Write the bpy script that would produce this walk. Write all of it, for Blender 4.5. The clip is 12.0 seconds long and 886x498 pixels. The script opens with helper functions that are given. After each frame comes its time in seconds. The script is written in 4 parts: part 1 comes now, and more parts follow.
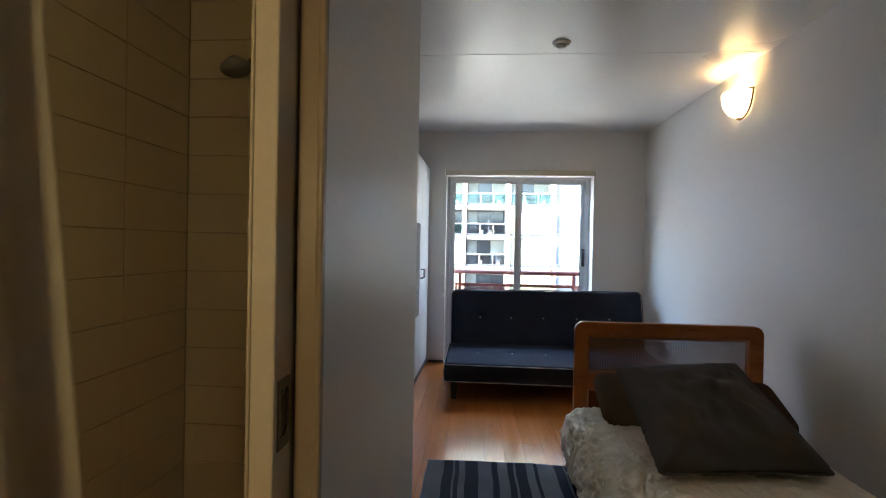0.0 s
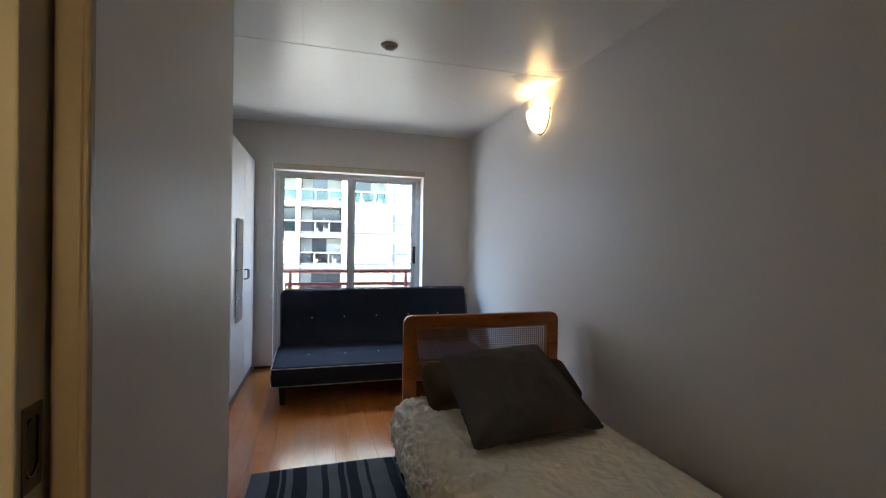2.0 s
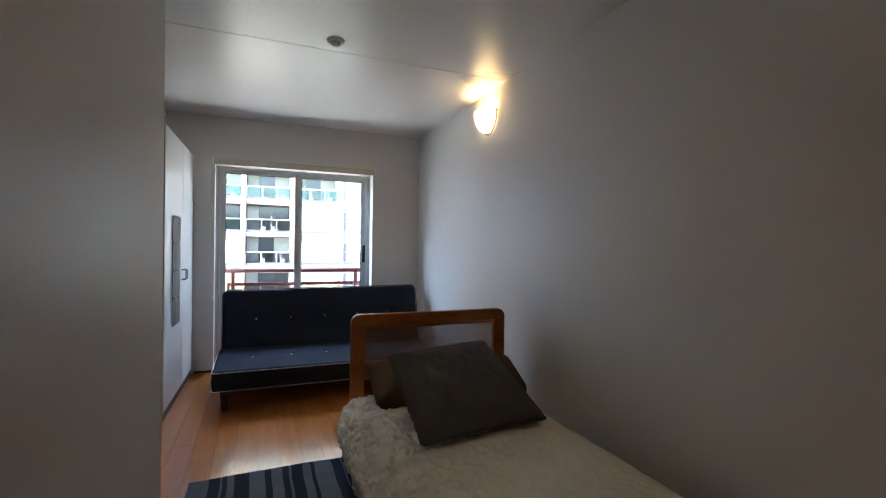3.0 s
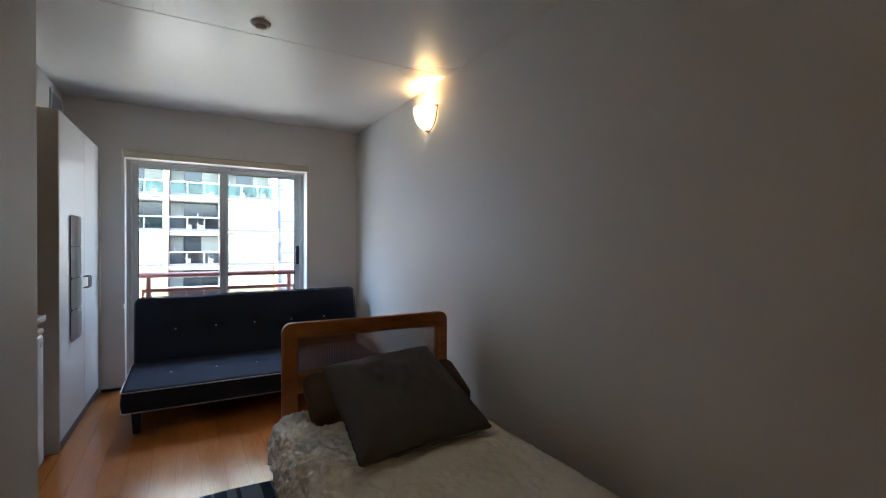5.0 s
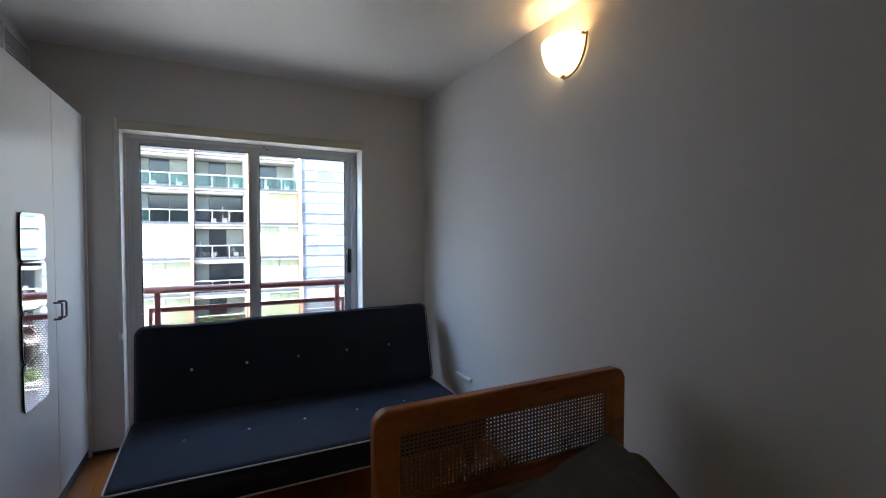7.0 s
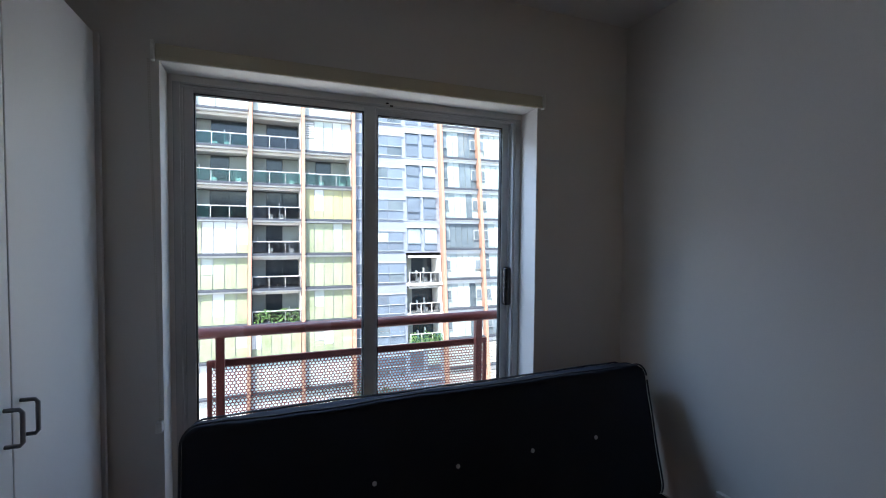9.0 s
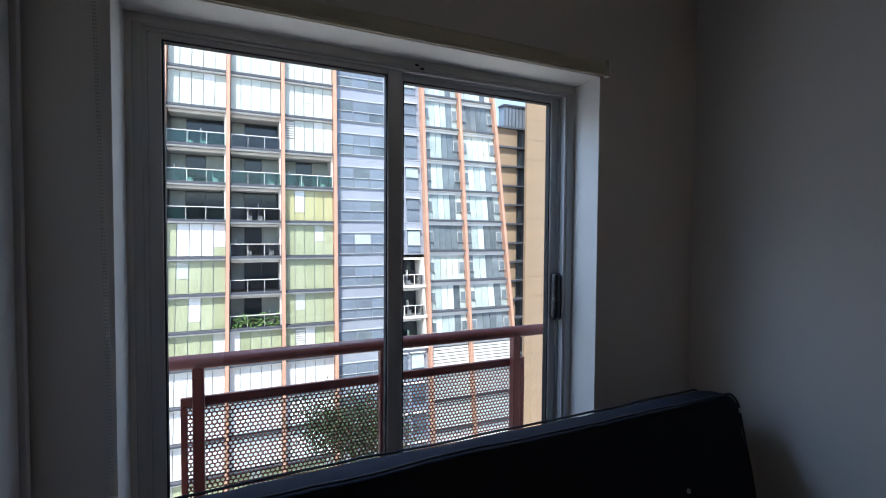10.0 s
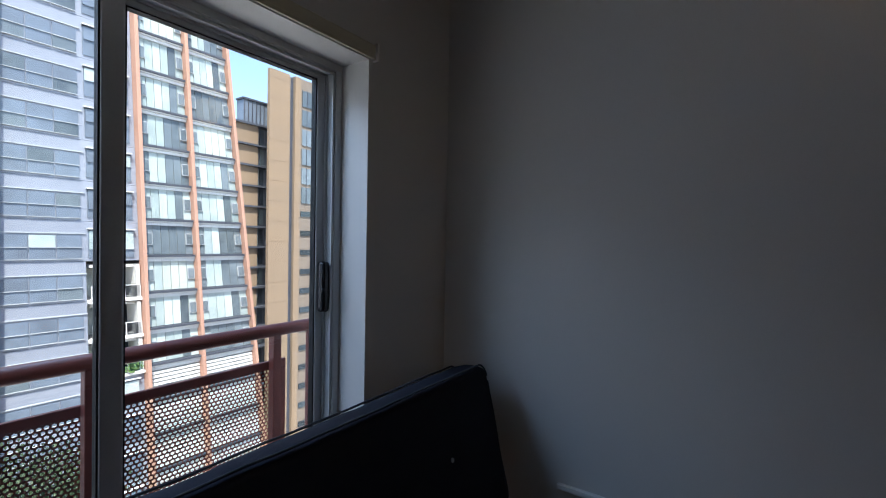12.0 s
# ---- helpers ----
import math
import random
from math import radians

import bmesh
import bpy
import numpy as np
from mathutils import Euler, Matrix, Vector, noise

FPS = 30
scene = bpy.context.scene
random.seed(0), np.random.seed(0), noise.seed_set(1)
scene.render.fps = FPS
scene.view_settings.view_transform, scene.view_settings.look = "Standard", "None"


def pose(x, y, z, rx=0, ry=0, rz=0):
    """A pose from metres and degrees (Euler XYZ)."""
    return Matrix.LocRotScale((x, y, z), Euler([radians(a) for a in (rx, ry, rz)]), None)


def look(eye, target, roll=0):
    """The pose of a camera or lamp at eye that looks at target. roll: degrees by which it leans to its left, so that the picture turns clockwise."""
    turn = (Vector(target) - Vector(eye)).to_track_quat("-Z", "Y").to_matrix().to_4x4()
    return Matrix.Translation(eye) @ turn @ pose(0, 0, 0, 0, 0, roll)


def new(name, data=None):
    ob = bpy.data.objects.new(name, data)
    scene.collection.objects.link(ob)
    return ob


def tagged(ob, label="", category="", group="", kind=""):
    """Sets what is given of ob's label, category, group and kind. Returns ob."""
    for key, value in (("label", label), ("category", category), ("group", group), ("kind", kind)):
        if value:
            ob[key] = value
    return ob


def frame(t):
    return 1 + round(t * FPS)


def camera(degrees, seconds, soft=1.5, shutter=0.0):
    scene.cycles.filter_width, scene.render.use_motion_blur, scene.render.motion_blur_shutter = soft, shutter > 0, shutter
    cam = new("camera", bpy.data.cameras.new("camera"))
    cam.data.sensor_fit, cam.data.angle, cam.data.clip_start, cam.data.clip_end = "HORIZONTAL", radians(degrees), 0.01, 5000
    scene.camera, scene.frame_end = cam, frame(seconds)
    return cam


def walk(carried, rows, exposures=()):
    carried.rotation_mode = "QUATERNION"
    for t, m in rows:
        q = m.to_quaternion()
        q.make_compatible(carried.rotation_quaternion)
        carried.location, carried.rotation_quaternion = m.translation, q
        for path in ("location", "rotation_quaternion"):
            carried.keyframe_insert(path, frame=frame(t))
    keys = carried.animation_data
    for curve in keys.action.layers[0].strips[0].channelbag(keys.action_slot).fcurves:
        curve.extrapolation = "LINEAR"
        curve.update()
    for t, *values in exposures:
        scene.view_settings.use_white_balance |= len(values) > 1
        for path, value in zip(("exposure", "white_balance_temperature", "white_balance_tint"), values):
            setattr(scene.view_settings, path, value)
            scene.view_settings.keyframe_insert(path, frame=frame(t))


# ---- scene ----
cam = camera(88.8, 12.0, soft=1.0)
PATH = [
    (0, (-0.021, -0.073, 1.311), (-0.166, 1.922, 1.296), 1.1),
    (0.5, (-0.003, -0.081, 1.310), (0.092, 1.916, 1.296), 1.0),
    (1, (0.008, -0.084, 1.309), (0.300, 1.895, 1.298), 1.0),
    (1.5, (0.015, -0.081, 1.308), (0.455, 1.870, 1.299), 0.9),
    (2, (0.023, -0.084, 1.309), (0.582, 1.836, 1.298), 0.9),
    (2.5, (0.033, -0.095, 1.309), (0.696, 1.792, 1.296), 0.8),
    (3, (0.047, -0.104, 1.304), (0.804, 1.747, 1.292), 0.8),
    (5, (0.103, 0.019, 1.33), (1.097, 1.755, 1.309), 0.3),
    (5.5, (0.165, 0.212, 1.364), (1.156, 1.949, 1.322), 0.2),
    (6, (0.172, 0.557, 1.361), (1.135, 2.309, 1.321), 0.4),
    (6.5, (0.153, 0.964, 1.381), (1.106, 2.721, 1.333), 0.2),
    (7, (0.152, 1.417, 1.415), (1.067, 3.194, 1.355), -0.0),
    (9, (-0.005, 3.059, 1.487), (0.727, 4.919, 1.413), 0.5),
    (9.5, (-0.047, 3.345, 1.479), (0.692, 5.203, 1.411), 0.3),
    (10, (-0.055, 3.577, 1.471), (0.754, 5.405, 1.406), 0.4),
    (10.5, (-0.052, 3.716, 1.456), (0.918, 5.464, 1.397), 0.4),
    (11, (-0.05, 3.791, 1.45), (1.193, 5.357, 1.403), 0.6),
    (11.5, (-0.06, 3.789, 1.426), (1.424, 5.13, 1.387), 0.8),
    (12, (-0.043, 3.736, 1.393), (1.603, 4.871, 1.362), 1.0),
]
walk(cam, [(t, look(eye, target, roll)) for t, eye, target, roll in PATH], exposures=[(0, 4.06, 6350, 14), (3, 3.98, 6350, 14), (5.5, 3.74, 6300, 14), (7, 3.16, 6250, 15), (9, 2.2, 6100, 16), (10.5, 1.52, 6150, 17), (12, 1.56, 6150, 17)])

# ---- world, sun, lamps ----
world = bpy.data.worlds.new("world")
scene.world = world
world.use_nodes = True
wn = world.node_tree
sky = wn.nodes.new("ShaderNodeTexSky")
sky.sky_type = 'NISHITA'
sky.sun_disc = False
sky.sun_elevation = radians(58)
sky.sun_rotation = radians(215)
wn.links.new(sky.outputs[0], wn.nodes["Background"].inputs[0])
wn.nodes["Background"].inputs[1].default_value = 0.15
sun_data = bpy.data.lights.new("sun", 'SUN')
sun_data.energy = 3.9
sun_data.angle = radians(0.5)
sun_data.color = (1.0, 0.95, 0.87)
sun = new("sun", sun_data)
sun.matrix_world = look((-30, -40, 60), (-30 + 0.57, -40 + 0.82, 60 - 1.6))
bulb_data = bpy.data.lights.new("sconce_bulb", 'POINT')
bulb_data.energy = 0.5
bulb_data.color = (1.0, 0.62, 0.26)
bulb_data.shadow_soft_size = 0.012
bulb = new("sconce_bulb", bulb_data)
bulb.matrix_world = pose(1.755, 3.240, 2.296)
# area lamp added outside above the door opening, to strengthen the sky's light
sky_data = bpy.data.lights.new("sky_opening", 'AREA')
sky_data.shape = 'RECTANGLE'
sky_data.size, sky_data.size_y = 3.0, 0.9
sky_data.energy = 22.0
sky_data.color = (0.48, 0.72, 1.0)
sky_lamp = new("sky_opening", sky_data)
sky_lamp.matrix_world = look((-0.75, 5.80, 3.0), (1.3, 3.0, 0.4))
# a lamp added to light the bathroom warm, out of view behind the partition
bath_data = bpy.data.lights.new("bathroom_fill_bulb", 'POINT')
bath_data.energy = 0.52
bath_data.color = (1.0, 0.74, 0.35)
bath_data.shadow_soft_size = 0.09
bath_bulb = new("bathroom_fill_bulb", bath_data)
bath_bulb.matrix_world = pose(-0.47, -0.45, 1.45)

# ---- materials ----
def mat(name, col, rough=0.6, metal=0.0, var=0.12, big=1.3, small=60.0, bump=0.15, dist=0.002, spec=0.5, stretch=(1, 1, 1), per_object=0.0, per_island=0.0, col2=None):
    """A surface with large stains, fine grain and fine relief."""
    m = bpy.data.materials.new(name)
    m.use_nodes = True
    nt = m.node_tree
    p = nt.nodes["Principled BSDF"]
    tc = nt.nodes.new("ShaderNodeTexCoord")
    mp = nt.nodes.new("ShaderNodeMapping")
    mp.inputs["Scale"].default_value = stretch
    nt.links.new(tc.outputs["Object"], mp.inputs[0])
    src = mp.outputs[0]
    if per_object or per_island:
        off = nt.nodes.new("ShaderNodeVectorMath")
        off.operation = 'ADD'
        rnd = nt.nodes.new("ShaderNodeObjectInfo") if per_object else nt.nodes.new("ShaderNodeNewGeometry")
        rout = rnd.outputs["Random"] if per_object else rnd.outputs["Random Per Island"]
        sc = nt.nodes.new("ShaderNodeMath")
        sc.operation = 'MULTIPLY'
        sc.inputs[1].default_value = 37.0
        nt.links.new(rout, sc.inputs[0])
        nt.links.new(src, off.inputs[0])
        nt.links.new(sc.outputs[0], off.inputs[1])
        src = off.outputs[0]
    n1 = nt.nodes.new("ShaderNodeTexNoise")
    n1.inputs["Scale"].default_value = big
    n1.inputs["Detail"].default_value = 5
    n2 = nt.nodes.new("ShaderNodeTexNoise")
    n2.inputs["Scale"].default_value = small
    n2.inputs["Detail"].default_value = 4
    nt.links.new(src, n1.inputs[0])
    nt.links.new(src, n2.inputs[0])
    add = nt.nodes.new("ShaderNodeMath")
    nt.links.new(n1.outputs[0], add.inputs[0])
    nt.links.new(n2.outputs[0], add.inputs[1])
    fac = add.outputs[0]
    lo, hi = 0.6, 1.4
    if per_object or per_island:
        a2 = nt.nodes.new("ShaderNodeMath")
        a2.operation = 'MULTIPLY_ADD'
        a2.inputs[1].default_value = per_object or per_island
        nt.links.new(rout, a2.inputs[0])
        nt.links.new(fac, a2.inputs[2])
        fac = a2.outputs[0]
        hi += per_object or per_island
    mr = nt.nodes.new("ShaderNodeMapRange")
    mr.inputs[1].default_value, mr.inputs[2].default_value = lo, hi
    nt.links.new(fac, mr.inputs[0])
    mix = nt.nodes.new("ShaderNodeMix")
    mix.data_type = 'RGBA'
    dark = col2 or tuple(c * (1 - var) for c in col)
    light = tuple(min(1.0, c * (1 + var * 0.5)) for c in col)
    mix.inputs[6].default_value = (*dark, 1)
    mix.inputs[7].default_value = (*light, 1)
    nt.links.new(mr.outputs[0], mix.inputs[0])
    nt.links.new(mix.outputs[2], p.inputs["Base Color"])
    rr = nt.nodes.new("ShaderNodeMapRange")
    rr.inputs[1].default_value, rr.inputs[2].default_value = 0.3, 0.7
    rr.inputs[3].default_value, rr.inputs[4].default_value = max(0.03, rough * 0.85), min(1.0, rough * 1.15)
    nt.links.new(n1.outputs[0], rr.inputs[0])
    nt.links.new(rr.outputs[0], p.inputs["Roughness"])
    p.inputs["Metallic"].default_value = metal
    p.inputs["Specular IOR Level"].default_value = spec
    if bump:
        b = nt.nodes.new("ShaderNodeBump")
        b.inputs["Strength"].default_value = bump
        b.inputs["Distance"].default_value = dist
        nt.links.new(n2.outputs[0], b.inputs["Height"])
        nt.links.new(b.outputs[0], p.inputs["Normal"])
    return m


def glass_mat(name, tint=(0.93, 0.97, 0.96), rough=0.0):
    """A thin pane: clear, with gloss that grows at grazing angles."""
    m = bpy.data.materials.new(name)
    m.use_nodes = True
    nt = m.node_tree
    nt.nodes.remove(nt.nodes["Principled BSDF"])
    tr = nt.nodes.new("ShaderNodeBsdfTransparent")
    tr.inputs[0].default_value = (*tint, 1)
    gl = nt.nodes.new("ShaderNodeBsdfGlossy")
    gl.inputs["Roughness"].default_value = rough
    lw = nt.nodes.new("ShaderNodeLayerWeight")
    pw = nt.nodes.new("ShaderNodeMath")
    pw.operation = 'POWER'
    pw.inputs[1].default_value = 5.0
    fr = nt.nodes.new("ShaderNodeMath")
    fr.operation = 'MULTIPLY_ADD'
    fr.inputs[1].default_value = 0.9
    fr.inputs[2].default_value = 0.04
    nt.links.new(lw.outputs["Facing"], pw.inputs[0])
    nt.links.new(pw.outputs[0], fr.inputs[0])
    mx = nt.nodes.new("ShaderNodeMixShader")
    nt.links.new(fr.outputs[0], mx.inputs[0])
    nt.links.new(tr.outputs[0], mx.inputs[1])
    nt.links.new(gl.outputs[0], mx.inputs[2])
    nt.links.new(mx.outputs[0], nt.nodes["Material Output"].inputs[0])
    return m


def glow_mat(name, col, strength):
    m = bpy.data.materials.new(name)
    m.use_nodes = True
    p = m.node_tree.nodes["Principled BSDF"]
    p.inputs["Base Color"].default_value = (0.85, 0.75, 0.6, 1)
    p.inputs["Roughness"].default_value = 0.3
    p.inputs["Emission Color"].default_value = (*col, 1)
    p.inputs["Emission Strength"].default_value = strength
    return m


M_WALL = mat("white_wall_paint", (0.665, 0.645, 0.618), 0.55, var=0.05, big=0.8, small=220, bump=0.12, dist=0.001)
M_CEIL = mat("semi_gloss_ceiling_paint", (0.74, 0.735, 0.72), 0.3, var=0.04, big=0.6, small=140, bump=0.05, dist=0.0006)
M_GLOSSW = mat("satin_white_paint", (0.72, 0.695, 0.66), 0.5, var=0.05, big=1.0, small=160, bump=0.06, dist=0.0006)
M_CREAM = mat("cream_gloss_paint", (0.5, 0.44, 0.34), 0.35, var=0.08, big=2.0, small=90, bump=0.06)
# jamb cream darkened for its shade, door cream lightened for its light
M_JAMB = mat("shaded_cream_jamb_paint", (0.34, 0.27, 0.185), 0.4, var=0.12, big=2.0, small=90, bump=0.06)
M_DOORP = mat("cream_door_paint", (0.62, 0.56, 0.45), 0.4, var=0.06, big=2.0, small=90, bump=0.06)
M_TILE = mat("glazed_cream_tile", (0.56, 0.5, 0.37), 0.22, var=0.06, big=3, small=50, bump=0.04, per_object=0.25)
M_GROUT = mat("tile_grout", (0.42, 0.37, 0.27), 0.9, var=0.2, small=200)
M_CURTAIN = mat("shower_curtain_fabric", (0.66, 0.62, 0.5), 0.75, var=0.08, small=400, bump=0.1)
M_PLANK = mat("orange_laminate_plank", (0.47, 0.16, 0.036), 0.17, var=0.3, big=1.6, small=14, bump=0.03, stretch=(9, 0.7, 1), per_object=0.12, col2=(0.37, 0.113, 0.023), spec=0.6)
M_SUB = mat("floor_joint_dark", (0.2, 0.068, 0.018), 0.8)
M_SKIRT = mat("dark_skirting", (0.07, 0.035, 0.022), 0.5, var=0.3)
M_WARD = mat("white_melamine", (0.69, 0.69, 0.69), 0.36, var=0.04, big=0.9, small=300, bump=0.04, dist=0.0005)
M_WARDSIDE = mat("aged_melamine_side", (0.62, 0.56, 0.46), 0.45, var=0.06, big=1.2, small=120, bump=0.05)
M_PLINTH = mat("dark_plinth", (0.035, 0.025, 0.04), 0.45)
M_MIRROR = mat("mirror_silver", (0.9, 0.92, 0.92), 0.03, metal=1.0, var=0.01, bump=0)
M_HANDLE = mat("grey_plastic_handle", (0.22, 0.22, 0.235), 0.35)
M_SOFA = mat("charcoal_woven_fabric", (0.024, 0.027, 0.04), 0.95, var=0.35, big=3, small=900, bump=0.5, dist=0.0012, spec=0.15)
M_PIPE = mat("pale_piping_cord", (0.5, 0.5, 0.5), 0.8, small=300)
M_SEAM = mat("charcoal_seam_cord", (0.05, 0.052, 0.065), 0.85, small=300)
M_BUTTON = mat("steel_stud", (0.4, 0.4, 0.42), 0.4, metal=0.5)
M_BLACKWOOD = mat("black_stained_wood", (0.015, 0.012, 0.012), 0.4)
M_BEDWOOD = mat("orange_varnished_wood", (0.45, 0.14, 0.028), 0.32, var=0.35, big=3, small=40, bump=0.05, stretch=(1, 5, 5), col2=(0.27, 0.072, 0.014))
M_CANE = mat("woven_cane", (0.27, 0.115, 0.042), 0.6, var=0.3, small=200)
M_SPREAD = mat("cream_crinkle_cotton", (0.86, 0.80, 0.69), 0.6, var=0.1, big=9, small=30, bump=0.7, dist=0.013, spec=0.45)
M_MATTRESS = mat("white_mattress_ticking", (0.7, 0.68, 0.62), 0.9)
M_CUSHION = mat("dark_grey_cotton", (0.105, 0.096, 0.093), 0.92, var=0.22, big=5, small=700, bump=0.4, dist=0.001, spec=0.15)
M_BROWN = mat("dark_brown_cotton", (0.1, 0.066, 0.044), 0.9, var=0.25, big=5, small=600, bump=0.35, dist=0.001, spec=0.15)
M_RUG_L = mat("rug_grey_yarn", (0.13, 0.135, 0.155), 0.98, var=0.3, big=8, small=500, bump=0.8, dist=0.003, spec=0.1)
M_RUG_D = mat("rug_navy_yarn", (0.022, 0.026, 0.042), 0.98, var=0.3, big=8, small=500, bump=0.8, dist=0.003, spec=0.1)
M_FRIDGE = mat("white_fridge_enamel", (0.72, 0.74, 0.76), 0.3, var=0.05, big=3, small=80, bump=0.05)
M_YELLOWED = mat("yellowed_plastic", (0.55, 0.46, 0.25), 0.4, var=0.2, big=8)
M_STEEL = mat("brushed_steel", (0.42, 0.42, 0.42), 0.28, metal=0.9, var=0.1, stretch=(1, 1, 12))
M_BLACK = mat("black_plastic", (0.012, 0.012, 0.014), 0.25)
M_BENCH = mat("grey_laminate_benchtop", (0.45, 0.44, 0.42), 0.4, var=0.1, small=300)
M_ALU = mat("grey_powder_coated_aluminium", (0.5, 0.505, 0.51), 0.4, metal=0.1, var=0.1, big=4, small=300, bump=0.04)
M_SEAL = mat("black_rubber_seal", (0.01, 0.01, 0.01), 0.7)
M_GLASS = glass_mat("window_glass")
M_BLIND = mat("cream_blind_fabric", (0.6, 0.55, 0.42), 0.7, var=0.06, small=400)
M_CHAIN = mat("pale_bead_chain", (0.5, 0.48, 0.42), 0.5)
M_RAIL = mat("oxide_red_rail_paint", (0.2, 0.045, 0.035), 0.42, var=0.2, big=6, small=90, bump=0.1)
M_CONC = mat("balcony_concrete", (0.32, 0.31, 0.29), 0.9, var=0.25, small=40, bump=0.4)
M_BRASS = mat("aged_brass", (0.3, 0.2, 0.09), 0.35, metal=1.0)
M_SHADE = glow_mat("lit_frosted_glass_shade", (1.0, 0.74, 0.36), 0.45)
M_VENT = mat("grey_vent_plastic", (0.46, 0.47, 0.48), 0.5)
M_PLASTIC = mat("white_plastic", (0.8, 0.79, 0.76), 0.4)
M_RENDER = mat("pale_facade_render", (0.5, 0.48, 0.45), 0.9, var=0.15, big=0.4, small=20)
M_DARKMETAL = mat("tarnished_metal", (0.13, 0.115, 0.1), 0.4, metal=0.6, var=0.3, big=20, small=200)
M_CHROME = mat("satin_chrome", (0.5, 0.5, 0.5), 0.25, metal=1.0)

# ---- helpers ----
HOME = {}


def thing(name, loc, label="", category="", group="", kind="", own=False):
    """An Empty at loc. own: its parts are given in its own axes, else in the world's."""
    ob = new(name)
    ob.location = loc
    ob.empty_display_size = 0.05
    HOME[ob.name] = Matrix() if own else Matrix.Translation(loc).inverted()
    return tagged(ob, label, category, group, kind)


def mesh_of(name, bm, material, smooth=False):
    me = bpy.data.meshes.new(name)
    bmesh.ops.recalc_face_normals(bm, faces=bm.faces)
    bm.to_mesh(me)
    bm.free()
    for m in (material if isinstance(material, (list, tuple)) else [material]):
        me.materials.append(m)
    if smooth:
        for f in me.polygons:
            f.use_smooth = True
    return me


def part(name, bm, material, parent=None, label="", smooth=False):
    ob = new(name, mesh_of(name, bm, material, smooth))
    if parent is not None:
        ob.parent = parent
        ob.matrix_parent_inverse = HOME.get(parent.name, Matrix())
    return tagged(ob, label)


def bx(bm, x0, x1, y0, y1, z0, z1, bevel=0.0, seg=2):
    r = bmesh.ops.create_cube(bm, size=1.0)
    for v in r["verts"]:
        v.co = ((x0 + x1) / 2 + v.co.x * (x1 - x0), (y0 + y1) / 2 + v.co.y * (y1 - y0), (z0 + z1) / 2 + v.co.z * (z1 - z0))
    if bevel:
        es = list({e for v in r["verts"] for e in v.link_edges})
        bmesh.ops.bevel(bm, geom=es, offset=bevel, segments=seg, profile=0.5, affect='EDGES')
    return bm


def box(x0, x1, y0, y1, z0, z1, bevel=0.0, seg=2):
    return bx(bmesh.new(), x0, x1, y0, y1, z0, z1, bevel, seg)


def tube(bm, pts, r, n=8):
    """A round bar along points."""
    pts = [Vector(p) for p in pts]
    rings = []
    for i, p in enumerate(pts):
        d = (pts[min(i + 1, len(pts) - 1)] - pts[max(i - 1, 0)]).normalized()
        a = d.orthogonal().normalized() if i == 0 else (rings_a - d * rings_a.dot(d)).normalized()
        rings_a = a
        b = d.cross(a)
        rings.append([bm.verts.new(p + r * (a * math.cos(k * math.tau / n) + b * math.sin(k * math.tau / n))) for k in range(n)])
    for q, w in zip(rings, rings[1:]):
        for k in range(n):
            bm.faces.new((q[k], q[(k + 1) % n], w[(k + 1) % n], w[k]))
    bm.faces.new(rings[0][::-1])
    bm.faces.new(rings[-1])
    return bm


def disc(bm, c, r, h, n=24, axis='z', r2=None):
    """A short cylinder or cone that starts at c and goes h along the axis."""
    m = {'z': Matrix(), 'x': Matrix.Rotation(radians(90), 4, 'Y'), 'y': Matrix.Rotation(radians(-90), 4, 'X')}[axis]
    bmesh.ops.create_cone(bm, cap_ends=True, segments=n, radius1=r, radius2=r if r2 is None else r2, depth=h, matrix=Matrix.Translation(c) @ m @ Matrix.Translation((0, 0, h / 2)))
    return bm


